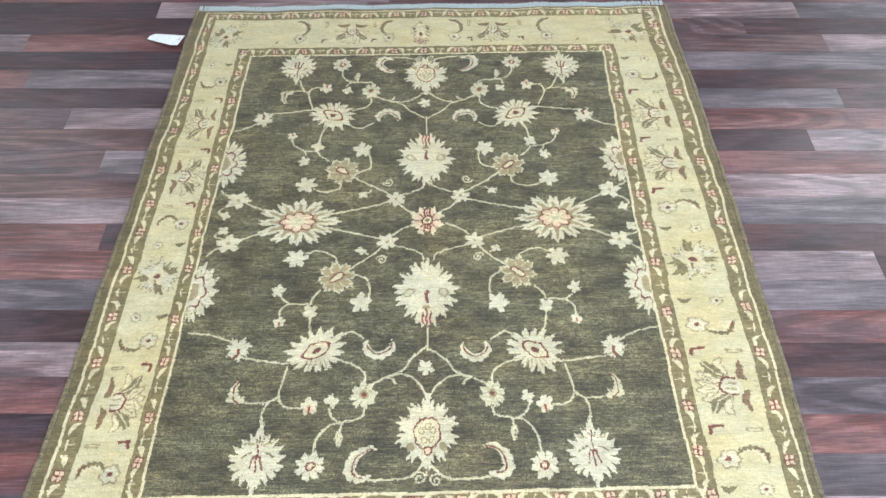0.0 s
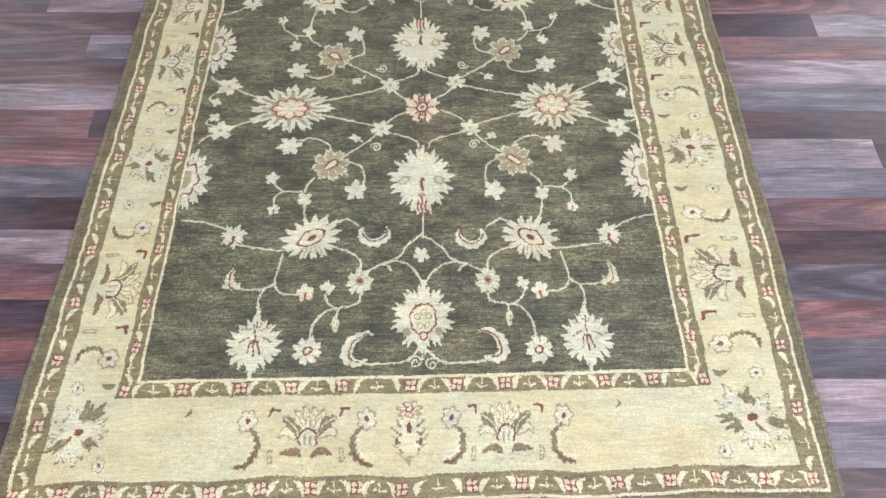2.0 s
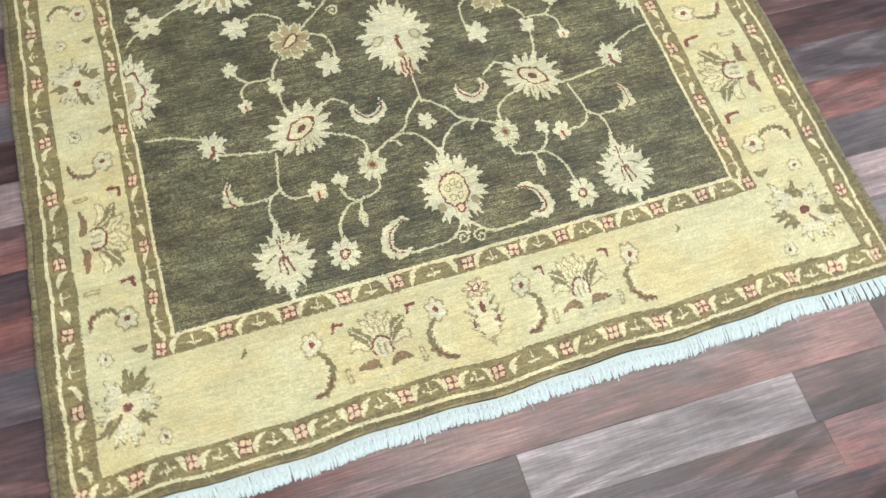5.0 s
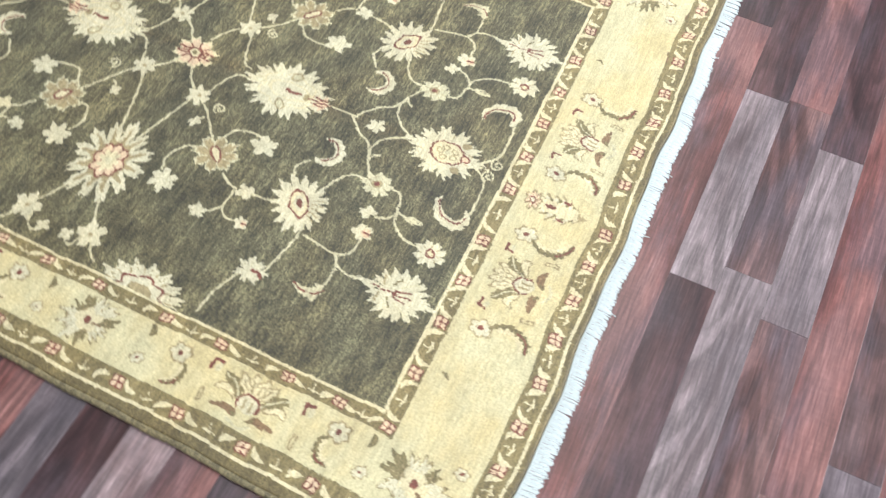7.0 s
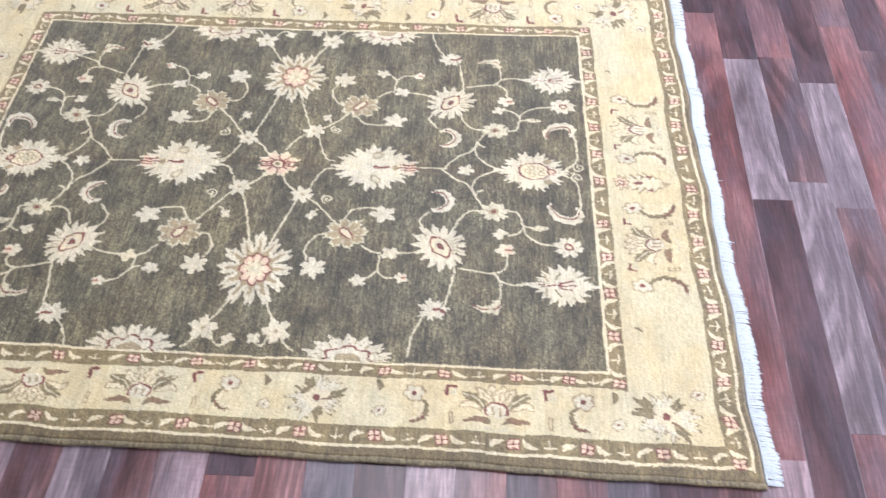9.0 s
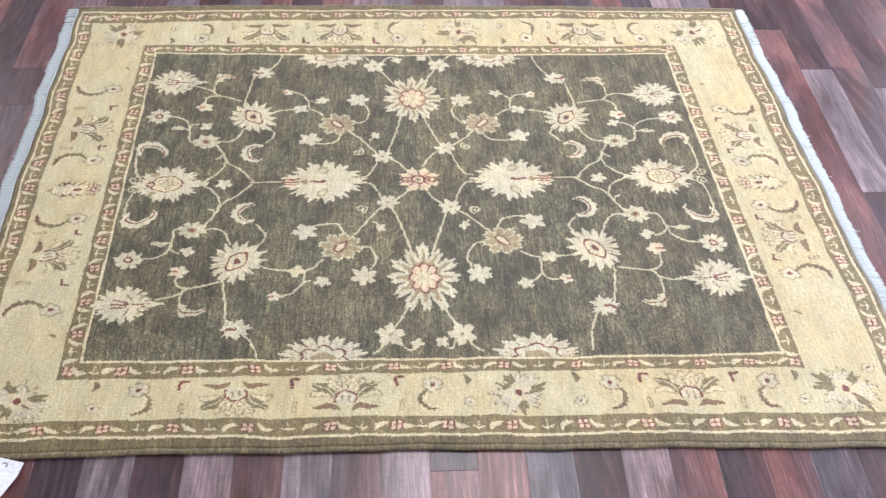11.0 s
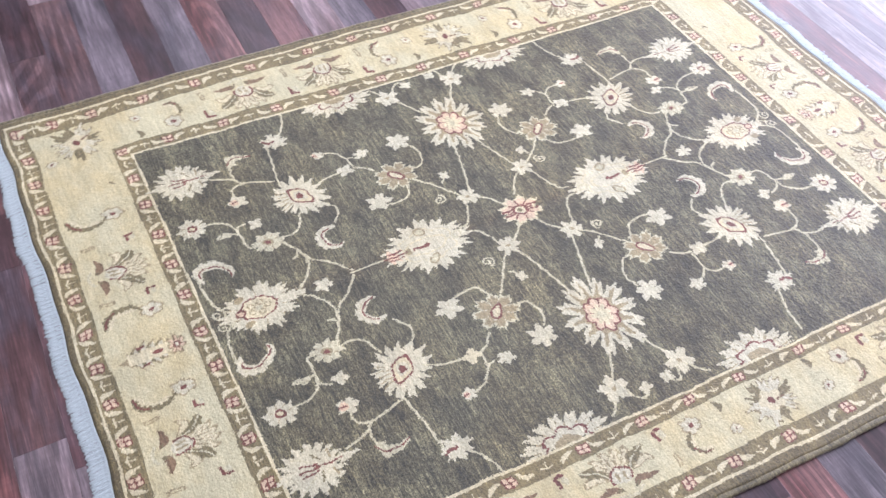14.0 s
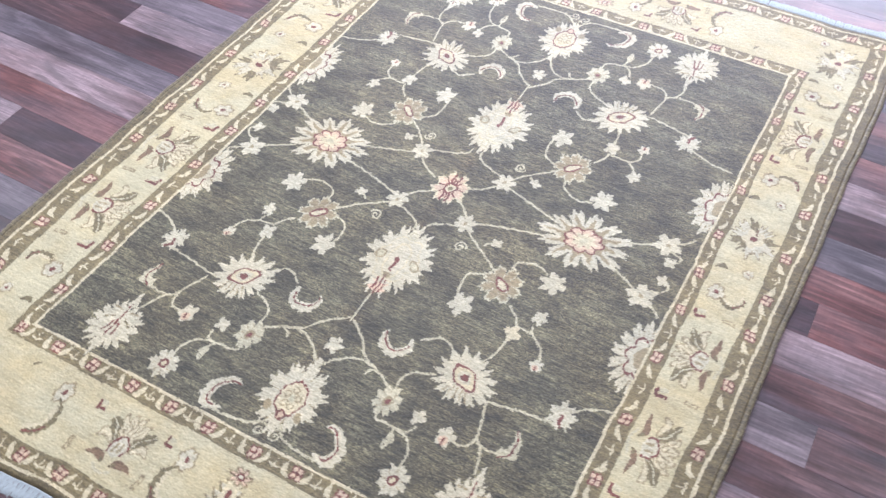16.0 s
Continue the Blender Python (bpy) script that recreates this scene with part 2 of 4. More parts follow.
def frame_mask(u, near, far):
    return (AU > u) | (WV < near) | (WV > far)


def lay(mask, col, own):
    colour[mask] = col
    owner[mask] = own


lay(frame_mask(0.5385, -0.738, 0.710), PALE, 2)
lay(frame_mask(0.5445, -0.745, 0.7155), GUARD, 2)
lay(frame_mask(0.5805, -0.776, 0.750), DARK, 2)
lay(frame_mask(0.5835, -0.779, 0.753), CREAM, 1)
lay(frame_mask(0.690, -0.945, 0.911), DARK, 3)
lay(frame_mask(0.693, -0.948, 0.914), GUARD, 3)
lay(frame_mask(0.731, -0.988, 0.950), PALE, 3)
lay(frame_mask(0.737, -0.994, 0.9555), EDGE, 4)


def part_id(name, label):
    PARTS.append((name, label))
    return len(PARTS) - 1


rng = random.Random(5)


def window(cx, cy, r):
    i0, i1 = max(0, int((cx - r - U0) / STEP)), min(len(us), int((cx + r - U0) / STEP) + 2)
    j0, j1 = max(0, int((cy - r - V0) / STEP)), min(len(vs), int((cy + r - V0) / STEP) + 2)
    return slice(j0, j1), slice(i0, i1)


def motif(name, label, painter, cx, cy, sx, sy, turn=0.0, flip=1, reach=1.35, **kw):
    """One woven figure. sx, sy: half width and half height; turn: degrees; its top points to +v."""
    r = max(sx, sy) * reach
    w = window(cx, cy, r)
    a = radians(turn)
    du, dv = UU[w] - cx, VV[w] - cy
    ph = rng.uniform(0, 6)
    du = du + 0.0012 * np.sin(dv * 190 + ph)
    dv = dv + 0.0012 * np.sin(du * 170 + ph * 2)
    p = (du * math.cos(a) + dv * math.sin(a)) / sx * flip
    q = (-du * math.sin(a) + dv * math.cos(a)) / sy
    pid = part_id(name, label)
    c, o = colour[w], owner[w]
    for mask, col in painter(p, q, ph, min(sx, sy), **kw):
        c[mask] = col
        o[mask] = pid


def curve(points, n=14):
    """A smooth line through points."""
    pts = [points[0], *points, points[-1]]
    out = []
    for a, b, c, d in zip(pts, pts[1:], pts[2:], pts[3:]):
        for k in range(n):
            t = k / n
            out.append(tuple(0.5 * (2 * b[i] + (c[i] - a[i]) * t + (2 * a[i] - 5 * b[i] + 4 * c[i] - d[i]) * t * t
                                    + (3 * b[i] - a[i] - 3 * c[i] + d[i]) * t ** 3) for i in (0, 1)))
    return out + [tuple(points[-1])]


def near_line(p, q, pts):
    """Distance to a line of points, and how far along it the foot lies (0 to 1)."""
    best, along = np.full(p.shape, 9.0), np.zeros(p.shape)
    n = len(pts) - 1
    for k in range(n):
        (ax, ay), (bx, by) = pts[k], pts[k + 1]
        dx, dy = bx - ax, by - ay
        t = np.clip(((p - ax) * dx + (q - ay) * dy) / max(dx * dx + dy * dy, 1e-12), 0, 1)
        d = np.hypot(p - ax - t * dx, q - ay - t * dy)
        near = d < best
        best[near], along[near] = d[near], ((k + t) / n)[near]
    return best, along


def vine(points, width=0.0047, name="vine", label="thin pale woven vine", col=VINE):
    pts = curve(points)
    xs, ys = [p[0] for p in pts], [p[1] for p in pts]
    cx, cy = (min(xs) + max(xs)) / 2, (min(ys) + max(ys)) / 2
    w = window(cx, cy, max(max(xs) - min(xs), max(ys) - min(ys)) / 2 + 0.01)
    d, _ = near_line(UU[w], VV[w] + 0.0009 * np.sin(UU[w] * 240), pts)
    mask = (d < width / 2) & (owner[w] == 0)
    colour[w][mask] = col
    owner[w][mask] = part_id(name, label)


def polar(p, q):
    return np.hypot(p, q), np.arctan2(q, p)


def petals(th, n, depth, sharp=1.0, phase=0.0):
    return 1 - depth * (1 - np.abs(np.cos(n * (th - phase) / 2)) ** sharp)


# ---- painters: each yields (mask, wool) in a frame where the figure is about 1 in radius ----
def spiky(p, q, ph, s, n=15, eye_turn=0.0, eye=True):
    r, th = polar(p, q)
    edge = petals(th, n, 0.40, 0.8, ph) * (1.03 + 0.09 * np.cos(2 * (th - radians(eye_turn))) + 0.06 * np.sin(3 * th + ph) + 0.08 * np.sin(31 * th + ph))
    yield r < edge, IVORY
    slit = (np.abs(np.sin(n * (th - ph) / 2 + np.pi / 2)) * r * s < 0.0034) & (r > 0.52) & (r < edge)
    yield slit, VINE
    if eye:
        a = radians(eye_turn)
        x, y = p * math.cos(a) + q * math.sin(a), -p * math.sin(a) + q * math.cos(a)
        e = np.abs(x / 0.60) ** 1.3 + np.abs(y / 0.36) ** 1.6
        yield e < 1.0, RED
        yield e < 0.76, PALE
        yield e < 0.42, IVORY
        yield np.hypot(x / 0.16, y / 0.12) < 1, RED
        for k in range(-2, 3):
            d, _ = near_line(p, q, [(0.14 * k, -0.42), (0.22 * k, -0.8)])
            yield d * s < 0.0012, GOLD


def fan(p, q, ph, s, n=17):
    r, th = polar(p, q + 0.12)
    edge = petals(th, n, 0.36, 0.75, np.pi / 2) * (1 - 0.16 * np.cos(th - np.pi / 2) ** 2 + 0.06 * np.sin(37 * th + ph))
    tail = (np.abs(p) < 0.17 * (1.45 + q)) & (q < -0.75) & (q > -1.28)
    yield (r < edge) | tail | ((np.abs(p) < 0.3 * (1.25 - q)) & (q > 0.6) & (q < 1.15)), IVORY
    slit = (np.abs(np.sin(n * (th - np.pi / 2) / 2 + np.pi / 2)) * r * s < 0.0032) & (r > 0.6) & (r < edge)
    yield slit, VINE
    yield (np.abs(p) < 0.028) & (q > 0.05) & (q < 0.7), RED
    for side in (-1, 1):
        for k, (x0, y0, x1, y1) in enumerate(((0.12, 0.0, 0.22, -0.42), (0.22, 0.12, 0.55, -0.02), (0.2, 0.38, 0.5, 0.42))):
            d, _ = near_line(p, q, [(side * x0, y0), (side * x1, y1)])
            yield d < 0.03, (RED, DARK, GOLD)[k]
    yield (np.abs(p) < 0.03) & (q < -0.05) & (q > -0.5), RED
    yield np.hypot(p / 0.07, (q + 0.02) / 0.09) < 1, RED
    for side in (-1, 1):
        d, _ = near_line(p, q, [(side * 0.3, -0.12), (side * 0.62, -0.5)])
        yield d < 0.025, VINE


def lotus(p, q, ph, s, red_tip=True):
    r, th = polar(p, q)
    edge = petals(th, 13, 0.27, 0.75, np.pi / 2) * (1.03 + 0.10 * np.sin(31 * th + ph) - 0.10 * np.sin(2 * th) ** 2)
    yield r < edge, IVORY
    yield (np.abs(np.cos(13 * (th - np.pi / 2) / 2)) * r * s < 0.0025) & (r > 0.74) & (r < edge), VINE
    ring = np.abs(r - 0.66 * petals(th, 6, 0.2, 1, 0)) * s < 0.0014
    yield ring & (np.abs(q) < 0.75), PALE
    for side in (-1, 1):
        x, y = p - side * 0.56, q + 0.02
        e = np.hypot((x + side * y * 0.5) / 0.17, y / 0.14)
        yield e < 1, GOLD
        yield e < 0.68, VINE
    e = np.hypot(p / 0.30, (q + 0.05) / 0.5)
    yield np.abs(e - 1) < 0.07, PALE
    e = np.hypot(p / 0.13, (q - 0.72) / 0.13)
    yield e < 1, VINE
    yield e < 0.6, IVORY
    yield (np.abs(p) < 0.045) & (q > -0.34) & (q < 0.05), RED
    yield np.hypot(p / 0.075, (q + 0.02) / 0.09) < 1, RED
    yield np.hypot(p / 0.13, (q + 0.46) / 0.07) < 1, GOLD
    if red_tip:
        yield (np.abs(p) < 0.20 - 0.08 * np.sin(q * 30)) & (q < -0.70) & (q > -0.96), PINK
        yield (np.abs(np.abs(p) - 0.12) < 0.03) & (q < -0.6) & (q > -0.96), RED
        yield (np.abs(p) < 0.03) & (q < -0.5) & (q > -1.05), RED


def crown(p, q, ph, s):
    r, th = polar(p, q)
    edge = petals(th, 10, 0.30, 0.75, np.pi / 2) * (1 + 0.10 * np.sin(33 * th + ph)) * (1 - 0.08 * np.sin(th * 2) ** 2)
    yield r < edge, IVORY
    slit = (np.abs(np.cos(10 * (th - np.pi / 2) / 2)) * r * s < 0.003) & (r > 0.55) & (r < edge)
    yield slit, GOLD
    yield (np.hypot(np.abs(p) - 0.52, q + 0.42) < 0.13), GOLD
    e = np.hypot(p / 0.45, (q + 0.05) / 0.48) + 0.03 * np.sin(14 * th)
    yield e < 1.0, RED
    yield e < 0.88, PALE
    for k in range(5):
        a = radians(90 + 72 * k)
        f = np.hypot((p - 0.2 * math.cos(a)) / 0.11, (q + 0.05 - 0.22 * math.sin(a)) / 0.1)
        yield (f < 1) & (f > 0.6), GOLD
    yield np.hypot(p / 0.09, (q + 0.05) / 0.09) < 1, VINE
    f = np.hypot(p / 0.15, (q + 0.52) / 0.14)
    yield f < 1, RED
    yield f < 0.6, PINK
    yield (np.abs(p) < 0.09) & (q > 0.85) & (q < 1.15), IVORY


def rosette(p, q, ph, s):
    r, th = polar(p, q)
    n = 12
    edge = petals(th, n, 0.30, 0.7, 0.0) * (1 + 0.07 * np.sin(37 * th + ph) + 0.05 * np.sin(5 * th + ph))
    yield r < edge, IVORY
    yield (np.abs(np.sin(n * th / 2)) < 0.50 * np.clip((edge - 0.14 - r) * 5, 0, 1)) & (r > 0.50), GOLD
    yield (np.abs(np.cos(n * th / 2)) < 0.46 * np.clip((r - 0.50) * 2.6, 0, 1)) & (r > 0.56) & (r < edge), FIELD
    yield (r < 0.56 * petals(th, n, 0.2, 0.9, 0)) & (r > 0.4), GOLD
    yield r < 0.47 * petals(th, 8, 0.22, 0.8, 0), RED
    yield r < 0.42 * petals(th, 8, 0.30, 0.8, 0), PINK
    yield (np.abs(np.cos(4 * th)) * r < 0.035) & (r < 0.40), RED
    yield r < 0.29 * petals(th, 8, 0.45, 0.8, 0), PALE
    yield r < 0.10, VINE


def red_star(p, q, ph, s):
    r, th = polar(p, q)
    edge = petals(th, 8, 0.30, 0.9, np.pi / 8) * (1 + 0.07 * np.sin(21 * th + ph))
    yield r < edge, PALE
    yield r < 0.84 * edge, PINK
    yield (np.abs(np.cos(8 * (th - np.pi / 8) / 2)) * r < 0.16) & (r < 0.9 * edge), RED
    yield (np.abs(np.abs(p) - 0.16) < 0.06) & (np.abs(q) > 0.3) & (np.abs(q) < 0.85), RED
    yield r < 0.36, RED
    yield r < 0.24, PALE
    yield r < 0.12, DARK


def brown_flower(p, q, ph, s):
    r, th = polar(p, q)
    edge = petals(th, 8, 0.34, 0.8, 0.2) * (1 + 0.06 * np.sin(25 * th + ph))
    yield r < edge, VINE
    yield r < edge - 0.13, GOLD
    yield (np.abs(np.cos(8 * (th - 0.2) / 2)) * r * s < 0.004) & (r < edge) & (r > 0.4), IVORY
    x, y = p * 0.8 + q * 0.6, -p * 0.6 + q * 0.8
    yield np.hypot(x / 0.46, y / 0.24) < 1, RED
    yield np.hypot(x / 0.36, y / 0.14) < 1, PALE


def small_flower(p, q, ph, s, n=8, centre=RED):
    r, th = polar(p, q)
    edge = petals(th, n, 0.32, 0.8, ph) * (1 + 0.07 * np.sin(17 * th + ph))
    yield r < edge, IVORY if centre != GOLD else VINE
    yield (np.abs(np.cos(n * (th - ph) / 2)) * r * s < 0.0025) & (r < edge) & (r > 0.45), GOLD
    yield r < 0.34, (GOLD if centre == GOLD else centre)
    yield r < 0.19, (RED if centre == GOLD else PALE)


def star(p, q, ph, s, n=5, dot=True, tone=IVORY):
    r, th = polar(p, q)
    edge = petals(th, n, 0.5, 0.9, ph) * (1 + 0.07 * np.sin(13 * th + ph))
    yield r < edge, tone
    yield (np.abs(np.cos(n * (th - ph) / 2)) * r * s < 0.0014) & (r > 0.2) & (r < edge), VINE
    if dot:
        yield r < 0.16, GOLD


def bud(p, q, ph, s, col=PINK):
    r, th = polar(p, q)
    yield r < petals(th, 5, 0.4, 0.9, ph), IVORY
    yield (np.hypot(p / 0.5, (q + 0.35) / 0.4) < 1), col
    yield (np.abs(p) < 0.12) & (q < 0) & (q > -0.8), RED


def crescent(p, q, ph, s, tone=IVORY, line=RED, wide=0.30):
    """A curled leaf: an arc that swells in its middle, toothed on the outside."""
    pts = [(0.62 * math.cos(a), 0.62 * math.sin(a) * 1.1) for a in np.linspace(radians(-150), radians(75), 22)]
    d, t = near_line(p, q, pts)
    r = np.hypot(p, q / 1.1)
    w = wide * np.sin(np.pi * np.clip(t * 0.93 + 0.05, 0, 1)) ** 0.7
    tooth = 1 + 0.35 * np.abs(np.sin(t * 26)) * (r > 0.62)
    yield d < np.where(r > 0.62, w * tooth, w * 0.55) * 1.0, tone
    yield (d < 0.042) & (t > 0.12) & (t < 0.97), line
    yield (np.abs(d - 0.11) * s < 0.0011) & (r > 0.62) & (t > 0.2) & (t < 0.8), VINE


def side_leaf(p, q, ph, s):
    """A ragged five-lobed leaf whose foot is picked out in red."""
    r, th = polar(p, q)
    edge = petals(th, 7, 0.42, 0.8, ph) * (1 + 0.12 * np.sin(19 * th + ph))
    yield r < edge, IVORY
    yield (np.abs(np.sin(3.5 * (th - ph))) * r * s < 0.0016) & (r > 0.3) & (r < edge), VINE
    d, t = near_line(p, q, [(0.0, -0.05), (0.12, -0.45), (-0.25, -0.75)])
    yield d < 0.12, RED


def flame(p, q, ph, s):
    d, t = near_line(p, q, curve([(0.5, -0.8), (-0.05, -0.45), (-0.1, 0.2), (0.15, 0.95)]))
    yield d < 0.52 * (1 - t) ** 0.8 * (0.7 + 0.5 * np.abs(np.sin(t * 20))) * (q > -0.75) + 0.06, VINE
    yield d < 0.055, RED


def half_palm(p, q, ph, s):
    """A palmette cut off by the guard band (p = 0 is the band's edge)."""
    r, th = polar(p, q)
    edge = petals(th, 15, 0.26, 0.8, 0.0) * (1 + 0.08 * np.sin(31 * th + ph))
    yield (r < edge) & (p > 0), IVORY
    yield (np.abs(np.sin(15 * th / 2 + np.pi / 2)) * r * s < 0.008) & (r > 0.6) & (r < edge) & (p > 0), GOLD
    yield (np.abs(np.sin(15 * th / 2)) * r * s < 0.0022) & (r > 0.66) & (r < edge - 0.1) & (p > 0), DARK
    yield (r < 0.62 * petals(th, 7, 0.25, 1, 0)) & (p > 0), RED
    yield (r < 0.545 * petals(th, 7, 0.25, 1, 0)) & (p > 0), IVORY
    yield (r < 0.30) & (p > 0), GOLD


def scroll(p, q, ph, s):
    pts = [((0.15 + 0.8 * k / 30) * math.cos(k / 30 * 9.2), (0.15 + 0.8 * k / 30) * math.sin(k / 30 * 9.2)) for k in range(31)]
    d, _ = near_line(p, q, pts)
    yield d * s < 0.0019, VINE


def border_palm(p, q, ph, s, red=True):
    """Palmette drawn in brown lines on the straw ground: petals, two dark feathered leaves, a red-lined heart."""
    for side in (-1, 1):
        d, t = near_line(p, q, curve([(side * 0.42, -0.12), (side * 0.80, 0.10), (side * 1.0, -0.08)]))
        w = 0.12 * np.sin(np.pi * np.clip(t * 0.9 + 0.06, 0.02, 1)) + 0.03
        yield d < w, GOLD
        yield d < w - 0.05, PALE
        d, t = near_line(p, q, curve([(side * 0.32, -0.08), (side * 0.52, 0.28), (side * 0.92, 0.56)]))
        w = (0.05 + 0.15 * np.sin(np.pi * np.clip(t, 0.02, 1) ** 1.5)) * (0.7 + 0.4 * np.abs(np.sin(t * 12)))
        yield d < w, DARK
        yield d * s < 0.0012, VINE
    for k, a in enumerate((-30, -10, 10, 30)):
        c, si = math.cos(radians(a)), math.sin(radians(a))
        x, y = p * c - (q + 0.1) * si, p * si + (q + 0.1) * c
        e = np.hypot((y - 0.62) / 0.46, (x + 0.03 * np.sin(y * 16)) / 0.15)
        yield e < 1.0, GOLD
        yield e < 0.78, PALE
        yield (np.abs(x) * s < 0.0010) & (e < 0.45), GOLD
    e = np.hypot(p / 0.35, (q + 0.16) / 0.38)
    yield (e < 1.0) & (q > -0.36), RED if red else GOLD
    yield e < 0.80, IVORY
    yield (np.abs(np.abs(p) - 0.10) < 0.04) & (np.abs(q + 0.18) < 0.17), GOLD
    for side in (-1, 1):
        d, t = near_line(p, q, curve([(side * 0.20, -0.70), (side * 0.42, -0.54), (side * 0.92, -0.62)]))
        yield d < 0.10 * np.sin(np.pi * np.clip(t, 0.03, 1)) + 0.03, RUST
        yield (d < 0.045) & (t < 0.35), DARK
    d, t = near_line(p, q, curve([(-0.35, -0.84), (0.0, -1.0), (0.35, -0.84)]))
    yield d < 0.05, VINE


def border_spire(p, q, ph, s):
    """Tall serrated spear under a small red-eyed flower, in brown lines on straw."""
    t = np.clip((0.62 - q) / 1.62, 0, 1)
    inside = (q < 0.62) & (q > -1.0)
    tooth = 1 - (t * 6.5 + 0.25) % 1
    w = (0.30 + 0.70 * np.sin(np.pi * np.clip(t * 0.92 + 0.12, 0, 1))) * (0.52 + 0.48 * tooth) * np.clip((1.02 - t) * 3.2, 0, 1)
    d = np.abs(p)
    yield inside & (d < w), GOLD
    yield inside & (d < w) & (tooth < 0.45) & (d > 0.34), DARK
    yield inside & (d < w - 0.16) & (d > 0.36) & (tooth > 0.45), IVORY
    yield inside & (d < 0.40) & (d < w - 0.05) & (t < 0.80), PALE
    yield (np.abs(d - 0.62) < 0.07) & (np.abs(q + 0.22) < 0.12), RED
    yield np.hypot(p / 0.14, (q - 0.16) / 0.17) < 1, RED
    r, th = polar(p / 0.74, (q - 0.74) / 0.30)
    edge = petals(th, 7, 0.45, 0.8, 0.3)
    yield r < edge, GOLD
    yield r < edge - 0.22, PINK
    yield (np.abs(np.cos(3.5 * th)) * r < 0.14) & (r > 0.3) & (r < edge), RUST
    yield (r < 0.34) & (r > 0.2), RED
    yield r < 0.2, IVORY


def border_rosette(p, q, ph, s):
    """A ragged rosette: petals in thin brown outline, some of them filled in olive, round a red heart."""
    r, th = polar(p, q)
    edge = petals(th, 11, 0.40, 0.7, ph) * (1 + 0.14 * np.sin(23 * th + ph) + 0.12 * np.sin(2 * th + ph) + 0.07 * np.sin(5 * th))
    sector = np.floor((th - ph) / (2 * np.pi) * 11 + 0.5) % 11
    leaf = (sector == 1) | (sector == 4) | (sector == 7) | (sector == 8)
    yield (r < edge) & (r > 0.30), GOLD
    yield (r < edge) & (edge * s - r * s < 0.0016) & ~leaf, DARK
    yield (r < edge - 0.10) & ~leaf, IVORY
    yield (r < edge) & leaf & (r > 0.46), DARK
    yield leaf & (np.abs(np.sin(5.5 * (th - ph))) * r < 0.06) & (r > 0.5) & (r < edge - 0.15), GOLD
    yield r < 0.50 * petals(th, 5, 0.35, 0.9, ph), PALE
    yield (np.abs(np.sin(5.5 * (th - ph))) * r * s < 0.0012) & (r > 0.45) & (r < 0.8) & ~leaf, GOLD
    yield np.hypot(p / 0.17, q / 0.13) < 1, RED
    yield (np.abs(p + 0.05) < 0.05) & (q < -0.2) & (q > -0.55), RUST


def border_sickle(p, q, ph, s, line=RED):
    """A curved blade: a toothed olive back, a pale belly and a red line towards its tip."""
    pts = curve([(-0.95, -0.1), (-0.5, 0.35), (0.2, 0.42), (0.75, 0.0), (0.92, -0.6)])
    d, t = near_line(p, q, pts)
    belly = near_line(p, q, curve([(-0.5, 0.12), (0.1, 0.22), (0.55, -0.12), (0.72, -0.55)]))[0]
    yield belly < 0.16, PALE
    yield d < 0.15 * np.sin(np.pi * np.clip(1 - t * 0.9, 0, 1)) * (0.35 + 0.95 * np.abs(np.sin(t * 26))) + 0.035, DARK
    yield (d < 0.05) & (t > 0.55), line


def ring_flower(p, q, ph, s):
    r, th = polar(p, q)
    edge = petals(th, 6, 0.25, 1.0, ph)
    yield (r < edge) & (r > edge - 0.2), GOLD
    yield r < edge - 0.18, IVORY
    yield (np.abs(np.cos(3 * (th - ph))) * r < 0.1) & (r < edge - 0.1), VINE
    yield r < 0.24, RED


def hook(p, q, ph, s, col=RED):
    d, t = near_line(p, q, [(-0.7, 0.5), (0.5, 0.55), (0.65, -0.4)])
    yield np.hypot((p + 0.1) / 0.6, (q + 0.3) / 0.35) < 1, VINE
    yield d < 0.2, col


def bar(p, q, ph, s):
    m = np.maximum(np.abs(p), np.abs(q) / 0.45 * 0.5 + 0.0)
    yield (np.abs(p) < 0.95) & (np.abs(q) < 0.38), GOLD
    yield (np.abs(p) < 0.68) & (np.abs(q) < 0.14), CREAM


def leaflet(p, q, ph, s):
    d, t = near_line(p, q, curve([(-0.9, 0.2), (0.0, -0.2), (0.9, 0.15)]))
    yield d < 0.26 * np.sin(np.pi * np.clip(t, 0.02, 0.98)) + 0.04, DARK


def guard_rosette(p, q, ph, s):
    m = np.maximum(np.abs(p), np.abs(q))
    yield (m < 1.04) & (np.abs(p) + np.abs(q) < 1.8), RED
    for a in (-1, 1):
        for b in (-1, 1):
            x, y = np.abs(p - a * 0.47), np.abs(q - b * 0.47)
            yield (np.maximum(x, y) < 0.36) & (x + y < 0.6), PINK


def guard_leaf(p, q, ph, s):
    d, t = near_line(p, q, curve([(-0.40, -0.95), (-0.30, -0.2), (0.0, 0.5), (0.75, 0.85)]))
    yield d < 0.34 * np.sin(np.pi * np.clip(t, 0.03, 0.97)) + 0.05, PALE


def guard_sprig(p, q, ph, s):
    yield (np.abs(p) < 0.10) & (q < 0.85) & (q > -0.65), PALE
    d, _ = near_line(p, q, curve([(-1.0, -0.22), (-0.4, -0.30), (0, -0.45), (0.4, -0.30), (1.0, -0.22)]))
    yield d < 0.13, PALE


